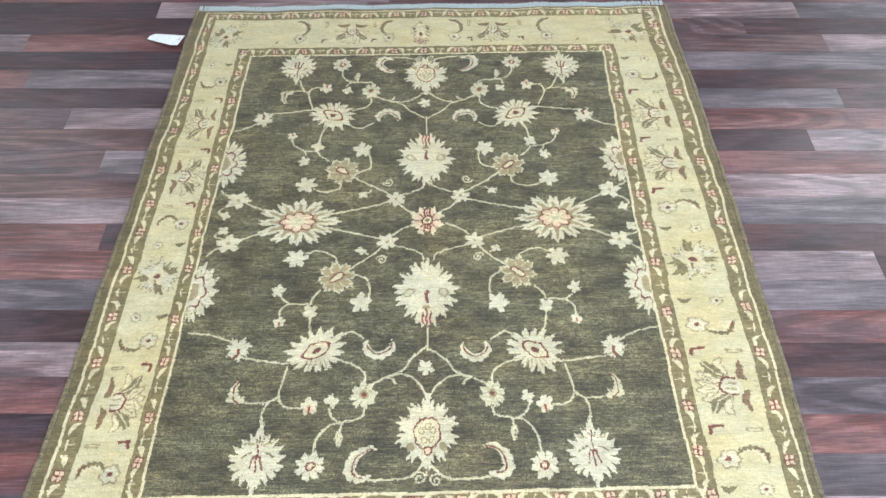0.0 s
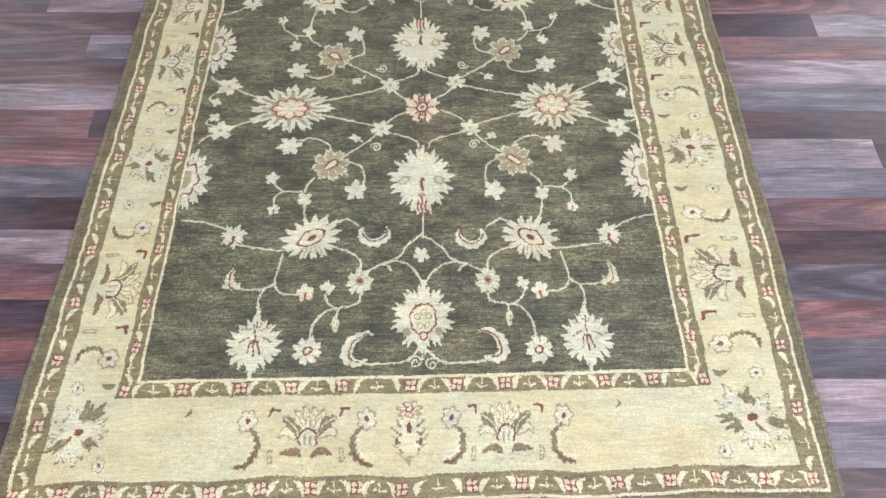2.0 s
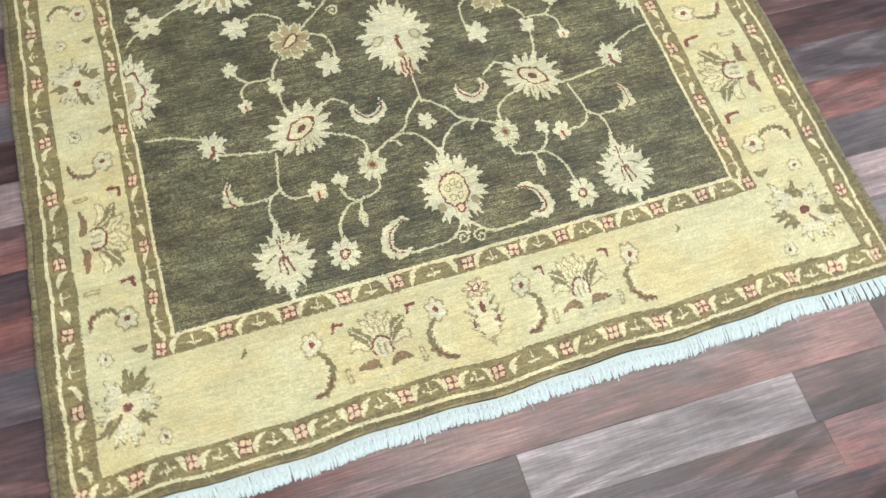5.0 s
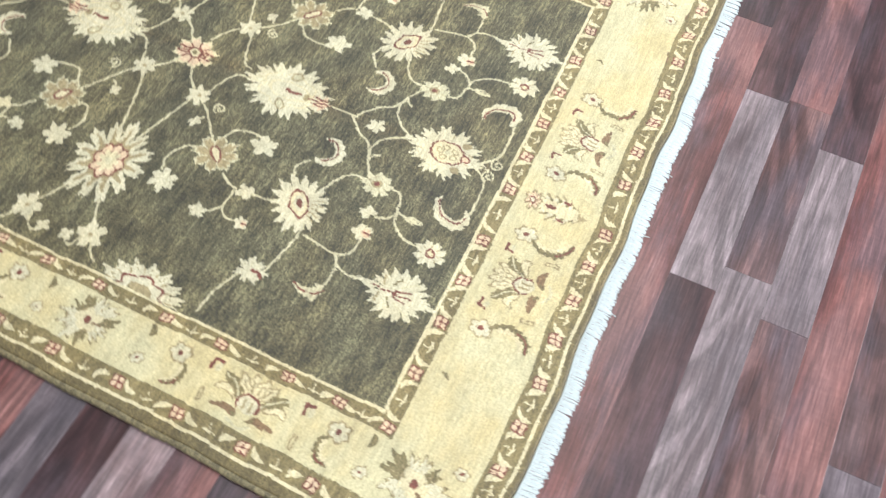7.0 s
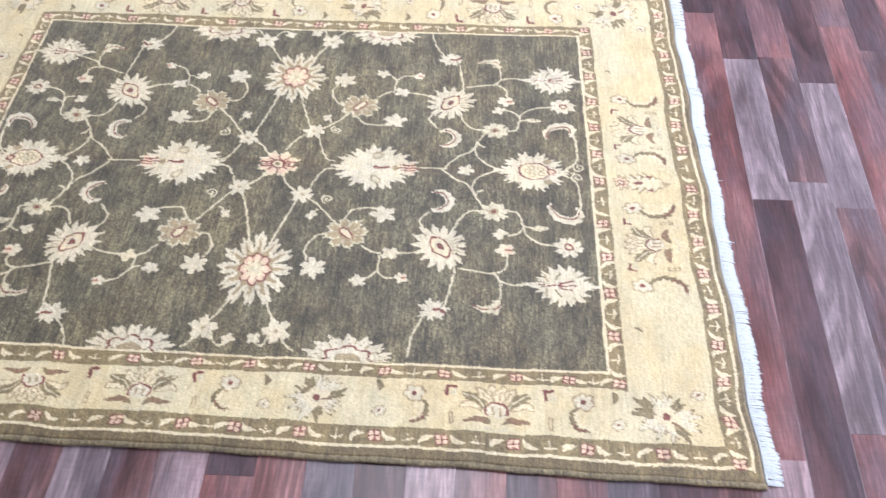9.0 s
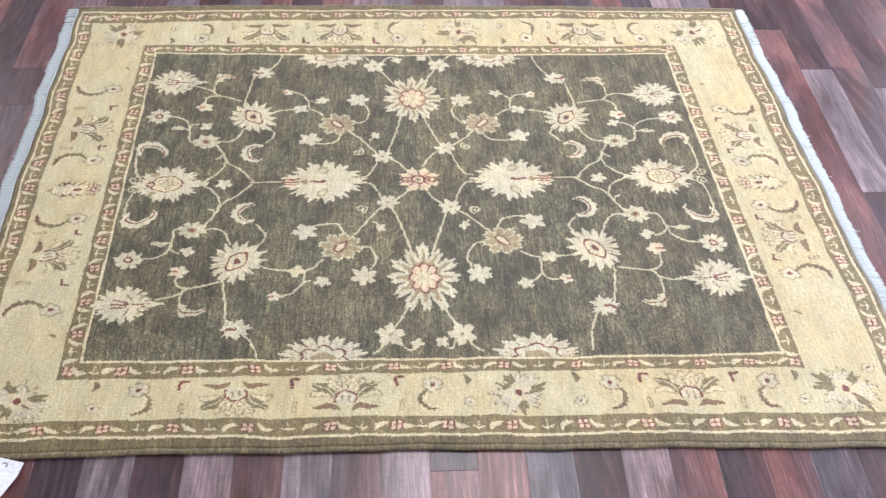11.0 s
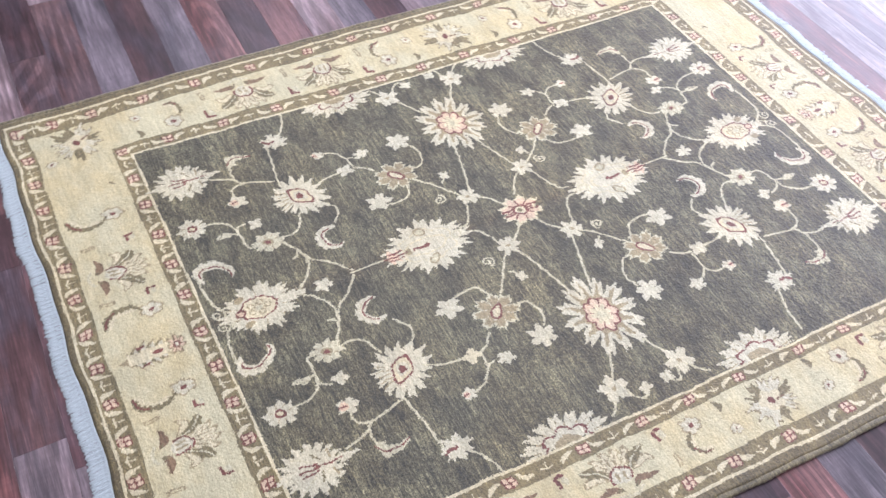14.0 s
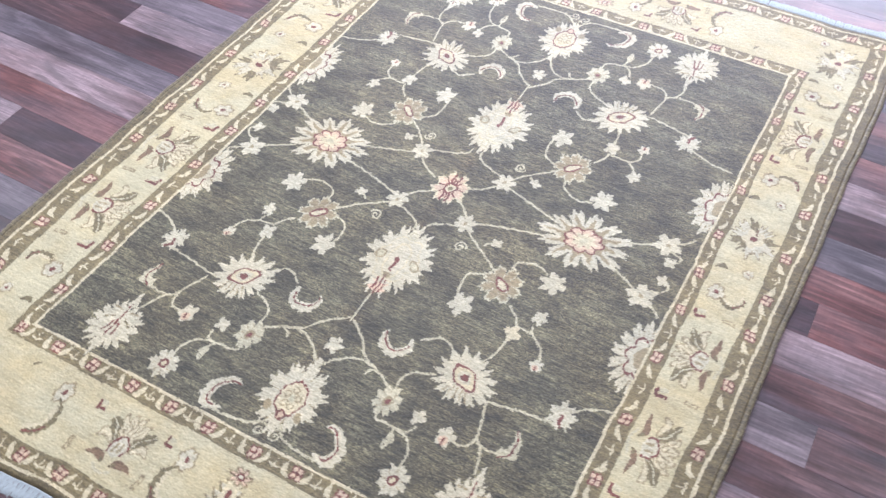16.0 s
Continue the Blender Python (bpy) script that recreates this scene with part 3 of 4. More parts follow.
# ---- the field: one quarter drawn, then mirrored; the weaver's hand moved each figure a little ----
FLOWERS = (
    # name, label, painter, place, half size, options; then how far it is moved, in mm, in the other three quarters
    ("corner_palmette", "ivory palmette with red veins", fan, (0.330, 0.656), (0.055, 0.070), {}, (16, 1), (56, -10), (77, -23)),
    ("eye_flower", "ivory spiky flower with a red eye", spiky, (0.238, 0.397), (0.060, 0.060), {"eye_turn": 36}, (8, 8), (25, 25), (19, 24)),
    ("brown_flower", "tan flower outlined in ivory", brown_flower, (0.210, 0.185), (0.045, 0.050), {}, (12, -8), (12, 5), (13, 17)),
    ("small_rosette", "pale tan small rosette", small_flower, (0.130, 0.516), (0.028, 0.034), {"centre": GOLD}, (13, 3), (30, 17), (28, 17)),
    ("small_flower", "small ivory flower", small_flower, (0.225, 0.680), (0.029, 0.032), {}, (18, 8), (28, -17), (36, -15)),
    ("bud", "ivory bud with a red base", bud, (0.240, 0.541), (0.019, 0.023), {}, (16, 4), (52, 6), (58, 10)),
    ("bud", "small ivory bud", star, (0.195, 0.529), (0.016, 0.017), {"n": 4, "dot": False}, (24, -2), (34, 6), (24, 11)),
    ("fern", "tiny pale curled sprig", scroll, (0.174, 0.624), (0.008, 0.020), {}, (11, -7), (29, -19), (39, -10)),
    ("flame_leaf", "pale leaf with a red vein", flame, (0.396, 0.504), (0.028, 0.034), {}, (21, 1), (13, 5), (35, 4)),
    ("side_flower", "ivory flower with a red base", side_leaf, (0.406, 0.388), (0.027, 0.031), {}, (20, 12), (53, 20), (46, 21)),
    ("star_flower", "ivory four-pointed leaf", star, (0.150, 0.264), (0.026, 0.031), {"n": 5, "dot": False}, (19, 5), (23, 9), (11, 8)),
    ("cross_flower", "small pale cross flower", star, (0.262, 0.286), (0.018, 0.021), {"n": 4, "dot": False}, (21, -7), (33, 2), (27, 12)),
    ("tiny_flower", "tiny ivory flower", star, (0.340, 0.224), (0.016, 0.020), {"n": 5, "dot": False}, (16, 2), (-13, 6), (-14, 21)),
    ("tiny_flower", "tiny salmon flower", bud, (0.327, 0.316), (0.014, 0.015), {}, (23, 4), (42, 17), (37, 21)),
    ("leaf_flower", "ivory three-lobed leaf", star, (0.310, 0.123), (0.029, 0.030), {"n": 6, "dot": False}, (14, 5), (2, 15), (17, 26)),
    ("star_flower", "ivory star flower", star, (0.097, 0.071), (0.026, 0.027), {"n": 6}, (22, 2), (-17, 8), (-9, 15)),
    ("star_flower", "small ivory leaf", star, (0.159, 0.100), (0.014, 0.013), {"n": 4, "dot": False}, (12, 0), (4, -4), (15, 3)),
    ("scroll", "pale spiral tendril", scroll, (0.108, 0.131), (0.014, 0.016), {}, (19, -4), (-8, 11), (-2, 17)),
    ("star_flower", "ivory star flower", star, (0.477, 0.070), (0.031, 0.031), {"n": 5}, (12, 8), (1, 13), (9, 32)),
    ("star_flower", "small ivory leaf", star, (0.498, 0.026), (0.014, 0.016), {"n": 4, "dot": False}, (26, 5), (4, 1), (17, 13)),
    ("scroll", "pale spiral tendril", scroll, (0.014, 0.711), (0.016, 0.017), {}, (14, 5), (3, -19), (9, -20)),
    ("crescent_leaf", "ivory curled leaf with a red vein", crescent, (0.103, 0.383), (0.042, 0.040), {}, (6, 11), (4, 22), (8, 17)),
    ("crescent_leaf", "ivory curled leaf with a red vein", crescent, (0.115, 0.677), (0.040, 0.050), {}, (21, -4), (-10, -18), (1, -15)),
)
QUARTERS = [(-1, -1), (1, -1), (-1, 1), (1, 1)]


def place(x, y, sx, sy):
    """A point of the first quarter carried into another one, moved as its nearest figures are."""
    total, dx, dy = 1e-9, 0.0, 0.0
    column = QUARTERS.index((sx, sy))
    if column:
        for row in FLOWERS:
            away = math.hypot(row[3][0] - x, row[3][1] - y)
            weight = 1 / (away + 0.004) ** 3
            dx += weight * row[5 + column][0]
            dy += weight * row[5 + column][1]
            total += weight
    return sx * (x + 0.001 * dx / total * min(1.0, x / 0.03)), sy * (y + 0.001 * dy / total)


VINES = (
    [(0.004, 0.393), (0.032, 0.423), (0.052, 0.455), (0.088, 0.473), (0.116, 0.491), (0.127, 0.506)],
    [(0.082, 0.470), (0.046, 0.466), (0.017, 0.489), (0.002, 0.522)],
    [(0.088, 0.473), (0.073, 0.477), (0.066, 0.489)],
    [(0.131, 0.491), (0.131, 0.466), (0.148, 0.443), (0.185, 0.425)],
    [(0.127, 0.549), (0.132, 0.570), (0.160, 0.579), (0.196, 0.589), (0.218, 0.621), (0.221, 0.657)],
    [(0.174, 0.583), (0.191, 0.570), (0.199, 0.548)],
    [(0.168, 0.581), (0.173, 0.600), (0.174, 0.618)],
    [(0.295, 0.441), (0.302, 0.483), (0.305, 0.514), (0.291, 0.540), (0.257, 0.545)],
    [(0.305, 0.514), (0.327, 0.529), (0.373, 0.529), (0.402, 0.525)],
    [(0.325, 0.529), (0.333, 0.554), (0.331, 0.589)],
    [(0.256, 0.424), (0.296, 0.431), (0.350, 0.422), (0.400, 0.411)],
    [(0.423, 0.369), (0.468, 0.350), (0.524, 0.341)],
    [(0.192, 0.359), (0.165, 0.348), (0.139, 0.366)],
    [(0.245, 0.363), (0.257, 0.339), (0.261, 0.302)],
    [(0.269, 0.265), (0.288, 0.265), (0.313, 0.261), (0.331, 0.246)],
    [(0.309, 0.262), (0.328, 0.279), (0.328, 0.302)],
    [(0.263, 0.266), (0.259, 0.246), (0.245, 0.225)],
    [(0.172, 0.177), (0.142, 0.191), (0.132, 0.225), (0.135, 0.258)],
    [(0.215, 0.147), (0.219, 0.120), (0.257, 0.099), (0.289, 0.106)],
    [(0.186, 0.162), (0.151, 0.133), (0.124, 0.107), (0.101, 0.080)],
    [(0.097, 0.068), (0.069, 0.034), (0.030, 0.012)],
    [(0.088, 0.082), (0.049, 0.095), (0.015, 0.113), (0.009, 0.135)],
    [(0.108, 0.062), (0.155, 0.048), (0.216, 0.029), (0.252, 0.020)],
    [(0.385, 0.026), (0.440, 0.052), (0.464, 0.065)],
    [(0.483, 0.074), (0.513, 0.095), (0.523, 0.109)],
    [(0.481, 0.056), (0.510, 0.049), (0.514, 0.036), (0.502, 0.025)],
    [(0.142, 0.112), (0.153, 0.103)],
    [(0.111, 0.714), (0.066, 0.713), (0.029, 0.707), (0.010, 0.685), (0.002, 0.668)],
)
for sx, sy in QUARTERS:
    for pts in VINES:
        vine([place(x, y, sx, sy) for x, y in pts])
for sy in (-1, 1):
    vine([place(0, 0.31, 1, sy), place(0, 0.395, 1, sy)])
    vine([place(0, 0.66, 1, sy), place(0, 0.70, 1, sy)])

for sx, sy in QUARTERS:
    turn, flip = (180, sx) if sy > 0 else (0, -sx)
    mirror = sx * sy
    for name, label, painter, (x, y), (w, h), kw, *_ in FLOWERS:
        cx, cy = place(x, y, sx, sy)
        if name == "cross_flower" and (sx, sy) == (-1, 1):
            label, kw = "small straw-yellow cross flower", {**kw, "tone": PALE}
        if name == "crescent_leaf" and y < 0.5:
            motif(name, label, painter, cx, cy, w, h, (90 if sy < 0 else 270) - (142 if mirror > 0 else 38), mirror)
        elif name == "crescent_leaf":
            motif(name, label, painter, cx, cy, w, h, (180 if sx > 0 else 0) - (142 if -mirror > 0 else 38), -mirror)
        else:
            motif(name, label, painter, cx, cy, w, h, turn, flip, **kw)
    motif("half_palmette", "ivory half palmette against the guard band", half_palm, 0.5395 * sx, sy * 0.222, 0.060, 0.092, 0, -sx)

for v, turn in ((-0.234, 0), (0.233, 180)):
    motif("great_palmette", "large ivory palmette with a red heart", lotus, -0.002, v, 0.072, 0.098, turn)
for v, turn in ((-0.607, 0), (0.608, 180)):
    motif("great_palmette", "ivory crowned palmette with a gold heart", crown, 0.002, v, 0.064, 0.082, turn)
for v in (-0.449, 0.474):
    motif("star_flower", "small ivory star", star, -0.003, v, 0.019, 0.021, 0, n=5, dot=False)
motif("red_star", "salmon and red star flower", red_star, 0, 0, 0.043, 0.050)
for u in (-0.319, 0.332):
    motif("great_rosette", "large ivory rosette with a red and salmon heart", rosette, u, 0.002, 0.098, 0.078)

# ---- the straw border ----
SIDE = (
    # distance along the side, then what stands there
    (0.816, "corner"), (0.672, "pair"), (0.585, "sickle"), (0.497, "hook"), (0.394, "palm"), (0.276, "hook"), (0.176, "palm"),
    (0.066, "hook"), (0.002, "sickle"), (-0.068, "pair"), (-0.172, "rosette"), (-0.292, "pair"), (-0.362, "sickle"),
    (-0.434, "hook"), (-0.522, "palm"), (-0.625, "hook"), (-0.690, "sickle"), (-0.750, "pair"), (-0.846, "corner"),
)
LINES = "pattern drawn in brown and tan lines on straw wool"
for sx in (-1, 1):
    mid, out, inn = sx * 0.636, sx * 0.664, sx * 0.604
    for v, what in SIDE:
        v = v + (0.03 * (1 - abs(v) / 0.85) if sx > 0 else 0)
        tip = 1 if abs(v) > 0.2 and v > -0.5 else -1
        if what == "corner":
            motif("border_rosette", LINES, border_rosette, mid, v, 0.052, 0.060, 30 * sx)
            motif("border_mark", LINES, ring_flower, sx * 0.585, v + 0.07 * (1 if v > 0 else -1), 0.013, 0.016)
        elif what == "rosette":
            motif("border_rosette", LINES, border_rosette, mid, v, 0.048, 0.056)
        elif what == "palm":
            motif("border_palmette", LINES, border_palm, mid, v, 0.070, 0.051, 90 * sx + (180 if sx < 0 and v > 0.3 else 0), sx)
        elif what == "sickle":
            motif("border_sickle", LINES, border_sickle, out - sx * 0.013, v - 0.012 * tip, 0.027, 0.030, 180 if tip > 0 else 0, -sx * tip)
            motif("border_flower", LINES, ring_flower, inn + sx * 0.010, v, 0.021, 0.024)
        elif what == "hook":
            motif("border_mark", LINES, hook, inn, v, 0.016, 0.017, 0, -sx)
            motif("border_mark", LINES, bar, out, v, 0.015, 0.013)
        else:
            motif("border_mark", LINES, ring_flower, out - sx * 0.006, v - 0.004, 0.013, 0.015)
            motif("border_leaf", LINES, leaflet, inn - sx * 0.002, v, 0.014, 0.020, 90 * 0, sx)
ENDS = ((-1, -0.862, (0.300, 0.252, 0.186, 0.122, 0.080), -0.022), (1, 0.833, (0.388, 0.308, 0.224, 0.150, 0.103), -0.010))
for sy, v, (xa, xb, xc, xd, xe), shift in ENDS:
    turn = 0 if sy < 0 else 180
    motif("border_palmette", LINES, border_spire, shift, v, 0.036, 0.066, turn)
    for sx in (-1, 1):
        for x in (xa, xe):
            bow = -sx if x == xa else sx
            motif("border_flower", LINES, ring_flower, sx * x + shift, v - sy * 0.030, 0.020, 0.026)
            motif("border_sickle", LINES, border_sickle, sx * x + 0.008 * bow + shift, v + sy * 0.024, 0.042, 0.034, -90 * bow, -sy * bow)
        motif("border_palmette", LINES, border_palm, sx * xc + shift, v, 0.052, 0.064, turn, sx)
        for x in (xb, xd):
            motif("border_mark", LINES, hook, sx * x + shift, v - sy * 0.045, 0.012, 0.015, 0, sx)
            motif("border_mark", LINES, bar, sx * x + shift, v + sy * 0.044, 0.016, 0.012, 90)
        motif("border_leaf", LINES, leaflet, sx * 0.41 + shift if sy < 0 else sx * 0.47, v - sy * 0.05, 0.010, 0.010, 70)

# ---- guard bands ----
def guard_run(along, across, u_axis, n_axis):
    """Boxed rosettes with leaf, sprig, leaf between them. along: places of the boxes; across: the band's middle."""
    def put(name, label, painter, a, b, w, h, turn=0, flip=1):
        cx, cy = (a, b) if u_axis else (b, a)
        motif(name, label, painter, cx, cy, w, h, turn, flip)
    for i, a in enumerate(along):
        if u_axis or 0 < i < len(along) - 1:
            put("guard_rosette", "red and salmon boxed rosette", guard_rosette, a, across, 0.0115, 0.0125)
        if i + 1 < len(along):
            gap = along[i + 1] - a
            for f, sgn in ((0.235, 1), (0.785, -1)):
                put("guard_leaf", "pale straw leaf", guard_leaf, a + gap * f, across, 0.014, 0.015, 0, sgn * n_axis)
            put("guard_sprig", "pale straw sprig", guard_sprig, a + gap * 0.51, across, 0.011, 0.014, (0 if u_axis else 90) + (180 if n_axis < 0 else 0))


def spaced(a, b, n, jit):
    return [a + (b - a) * i / (n - 1) + (rng.uniform(-jit, jit) if 0 < i < n - 1 else 0) for i in range(n)]


guard_run((-0.567, -0.452, -0.344, -0.248, -0.152, -0.022, 0.070, 0.168, 0.265, 0.368, 0.468, 0.572), -0.7615, True, 1)
guard_run(spaced(-0.562, 0.562, 13, 0.006), 0.733, True, -1)
guard_run((-0.724, -0.638, -0.547, -0.462, -0.373, -0.283, -0.195, -0.113, -0.034, 0.096, 0.188, 0.278, 0.365, 0.466, 0.555, 0.636, 0.711), -0.968, True, 1)
guard_run(spaced(-0.712, 0.712, 17, 0.004), 0.932, True, -1)
for sx in (-1, 1):
    hand = [rng.uniform(-0.006, 0.006) * (sx > 0) for _ in range(16)]
    inner_boxes = (-0.7615, -0.665, -0.559, -0.418, -0.299, -0.149, -0.029, 0.078, 0.206, 0.359, 0.496, 0.627, 0.733)
    outer_boxes = (-0.968, -0.830, -0.690, -0.554, -0.418, -0.291, -0.149, -0.023, 0.077, 0.206, 0.365, 0.508, 0.640, 0.764, 0.860, 0.932)
    guard_run([b + h for b, h in zip(inner_boxes, hand)], 0.5635 * sx, False, sx)
    guard_run([b + h for b, h in zip(outer_boxes, hand)], 0.712 * sx, False, sx)
# dark weft showing through along the near guard band
for u, half in ((0.470, 0.016), (0.610, 0.010)):
    motif("weft_line", "short dark line of bare weft", lambda p, q, ph, s: [((np.abs(p) < 1) & (np.abs(q) < 1), RUST)], u, -0.9435, half, 0.0018)

# hand knotting: here and there a knot takes its neighbour's wool
slip = np.random.RandomState(8)
dj = slip.choice([-1, 0, 0, 0, 0, 0, 0, 0, 0, 0, 0, 0, 0, 1], colour.shape)
di = slip.choice([-1, 0, 0, 0, 0, 0, 0, 0, 0, 0, 0, 0, 0, 1], colour.shape)
rows_j, cols_i = np.meshgrid(np.arange(colour.shape[0]), np.arange(colour.shape[1]), indexing="ij")
rows_j, cols_i = np.clip(rows_j + dj, 0, colour.shape[0] - 1), np.clip(cols_i + di, 0, colour.shape[1] - 1)
colour, owner = colour[rows_j, cols_i], owner[rows_j, cols_i]

# ---- the rug's sheet of knots ----
CANON = (-0.7575, -0.734, -0.6915, -0.582, -0.5415, 0.0, 0.5415, 0.582, 0.6915, 0.734, 0.7575)
NEAR = (-0.772, -0.745, -0.704, -0.590, -0.556, -0.006, 0.517, 0.551, 0.690, 0.729, 0.750)
MIDDLE = (-0.752, -0.728, -0.687, -0.580, -0.548, -0.003, 0.514, 0.557, 0.699, 0.742, 0.765)
FAR = (-0.742, -0.712, -0.676, -0.578, -0.537, -0.012, 0.524, 0.563, 0.684, 0.736, 0.762)


def lie(u, v):
    """Where a point of the drawing lies on the floor: the hand-knotted sheet is not quite square."""
    a, b, c = (np.interp(u, CANON, s) for s in (NEAR, MIDDLE, FAR))
    t = np.clip((v + 0.84) / 1.5, -0.1, 1.2)
    k = 2 * t - 1
    x = a * (k * (k - 1) / 2) + b * (1 - k * k) + c * (k * (k + 1) / 2)
    edge = np.clip((np.abs(u) - 0.6) / 0.15, 0, 1)
    x = x + edge * (0.0016 * np.sin(v * 13 + 1) + 0.0008 * np.sin(v * 37))
    y = v + 0.013 * u + np.clip((np.abs(v) - 0.8) / 0.15, 0, 1) * (0.0028 * np.sin(u * 17 + v) + 0.0016 * np.sin(u * 39))
    return x, y


def height(u, v):
    fold = np.exp(-((u + 0.002) / 0.014) ** 2)
    return 0.0012 * np.sin(u * 7 + v * 3) * np.sin(v * 6 + 1) - 0.0010 - 0.0012 * fold


nu, nv = len(us), len(vs)
gu, gv = np.meshgrid(U0 + STEP * np.arange(nu + 1), V0 + STEP * np.arange(nv + 1))
gx, gy = lie(gu, gv)
nap = np.random.RandomState(3)
border = np.minimum(np.minimum(gu - gu.min(), gu.max() - gu), np.minimum(gv - gv.min(), gv.max() - gv))
gz = height(gu, gv) + nap.uniform(-0.0005, 0.0005, gu.shape) - 0.006 * np.clip(1 - border / 0.006, 0, 1) ** 2
gx = gx + nap.uniform(-0.0004, 0.0004, gu.shape)
gy = gy + nap.uniform(-0.0004, 0.0004, gu.shape)
P = np.stack([gx, gy, gz], -1).reshape(-1, 3)
jj, ii = np.meshgrid(np.arange(nv), np.arange(nu), indexing="ij")
corner = jj * (nu + 1) + ii
quads = np.stack([corner, corner + 1, corner + nu + 2, corner + nu + 1], -1).reshape(-1, 4)
own, cols = owner.reshape(-1), colour.reshape(-1)

rug = new("rug")
rug.empty_display_size = 0.1
rug.location = (0, 0, FLOOR)
tagged(rug, "hand-knotted olive wool rug with straw floral border and white fringe", "rug")


def knots(name, label, picked):
    q = quads[picked]
    used, inv = np.unique(q, return_inverse=True)
    faces = inv.reshape(-1, 4).astype(np.int32)
    present = np.unique(cols[picked])
    slot = {int(c): i for i, c in enumerate(present)}
    me = bpy.data.meshes.new(name)
    me.vertices.add(len(used))
    me.vertices.foreach_set("co", (P[used] - np.array([0, 0, FLOOR])).astype(np.float32).ravel())
    me.loops.add(faces.size)
    me.loops.foreach_set("vertex_index", faces.ravel())
    me.polygons.add(len(faces))
    me.polygons.foreach_set("loop_start", np.arange(0, faces.size, 4, dtype=np.int32))
    for c in present:
        me.materials.append(WOOLS[int(c)])
    me.polygons.foreach_set("material_index", np.array([slot[int(c)] for c in cols[picked]], np.int32))
    me.update(calc_edges=True)
    me.validate()
    ob = new(name, me)
    ob.parent = rug
    if label:
        tagged(ob, label)
    return ob


order = np.argsort(own, kind="stable")
cuts = np.searchsorted(own[order], np.arange(len(PARTS) + 1))
for k, (name, label) in enumerate(PARTS):
    picked = order[cuts[k]:cuts[k + 1]]
    if len(picked):
        knots(name, label, picked)


def strip(name, label, pts, ring, mat):
    """A bead of the given cross-section (offsets across and up) swept along pts."""
    verts, faces, m = [], [], len(ring)
    for i, (x, y, z) in enumerate(pts):
        ax, ay = pts[max(i - 1, 0)][:2]
        bx, by = pts[min(i + 1, len(pts) - 1)][:2]
        l = math.hypot(bx - ax, by - ay)
        nx, ny = (by - ay) / l, -(bx - ax) / l
        g = 1 + 0.12 * math.sin(i * 2.1) + 0.08 * math.sin(i * 0.37)
        verts += [(x + nx * a * g, y + ny * a * g, z + b * g) for a, b in ring]
        if i:
            faces += [((i - 1) * m + k, (i - 1) * m + (k + 1) % m, i * m + (k + 1) % m, i * m + k) for k in range(m)]
    ob = mesh_object(name, verts, faces, [mat], None, rug, label)
    for p in ob.data.polygons:
        p.use_smooth = True
    return ob


RING = [(0.0065 * math.cos(a), 0.0042 * math.sin(a)) for a in np.linspace(0, 2 * math.pi, 9)[:-1]]
for sx in (-1, 1):
    pts = []
    for v in np.arange(V0, V1 + 0.001, 0.005):
        x, y = lie(np.array(sx * 0.7575), np.array(v))
        pts.append((float(x) + sx * 0.002, float(y), 0.0046))
    strip("selvedge", "overcast grey-olive wool selvedge", pts, RING, SELVEDGE)


def tassel_mesh(seed, length):
    """Four twisted cotton bundles side by side, 11 mm in all, hanging towards -y, their ends ragged."""
    r = random.Random(seed)
    verts, faces = [], []
    for k in range(4):
        x0 = -0.0040 + 0.00268 * k + r.uniform(-0.0004, 0.0004)
        L, lean, z0 = length * r.uniform(0.92, 1.05), r.uniform(-0.0012, 0.0012), r.uniform(0.0034, 0.0056)
        thick = r.uniform(0.00138, 0.0016)
        base = len(verts)
        for j in range(7):
            t = j / 6
            x, y, z = x0 + lean * t * t + 0.0004 * math.sin(9 * t + k), -L * t, z0 * (1 - t) ** 0.7 + 0.0012
            w = thick * (1.0, 1.0, 0.96, 1.02, 0.98, 0.95, 0.72)[j] * (1 + 0.07 * math.sin(5.0 * j + seed))
            verts += [(x + w * math.cos(a), y, z + w * (1.1 * math.sin(a) - 0.2)) for a in (math.pi, 2.2, math.pi / 2, 0.94, 0.0)]
            if j:
                for e in range(4):
                    c, d = base + 5 * (j - 1) + e, base + 5 * j + e
                    faces.append((c, d, d + 1, c + 1))
    me = bpy.data.meshes.new("tassel")
    me.from_pydata(verts, [], faces)
    me.materials.append(COTTON)
    me.polygons.foreach_set("use_smooth", [True] * len(faces))
    me.update()
    return me


TASSELS = [tassel_mesh(k, 0.0310) for k in range(16)]
for sy in (-1, 1):
    v_end = V0 if sy < 0 else V1
    pts = []
    for u in np.linspace(-0.752, 0.752, 141):
        x, y = lie(np.array(u), np.array(v_end))
        pts.append((float(x), float(y) + sy * 0.002, 0.0042))
    web = strip("fringe", "white cotton fringe", pts, [(0.0022 * math.cos(a), 0.0022 * math.sin(a)) for a in np.linspace(0, 2 * math.pi, 7)[:-1]], COTTON)
    step = 0.0
    for k, (x, y, z) in enumerate(pts):
        if k % 6 == 0:
            step = rng.uniform(-0.07, 0.08)
        comb = 0.08 * math.sin(k * 0.11 + sy) + 0.03 * math.sin(k * 0.37) + (0.22 * max(0.0, (k - 130) / 10) if sy < 0 else 0.0)
        o = new("tassel", TASSELS[rng.randrange(16)])
        o.parent = web
        o.location = (x, y, 0)
        o.rotation_euler = (0, 0, (0 if sy < 0 else math.pi) + comb + rng.gauss(0, 0.025))
        o.scale = (1, 1 + step + rng.uniform(-0.03, 0.03), 1)

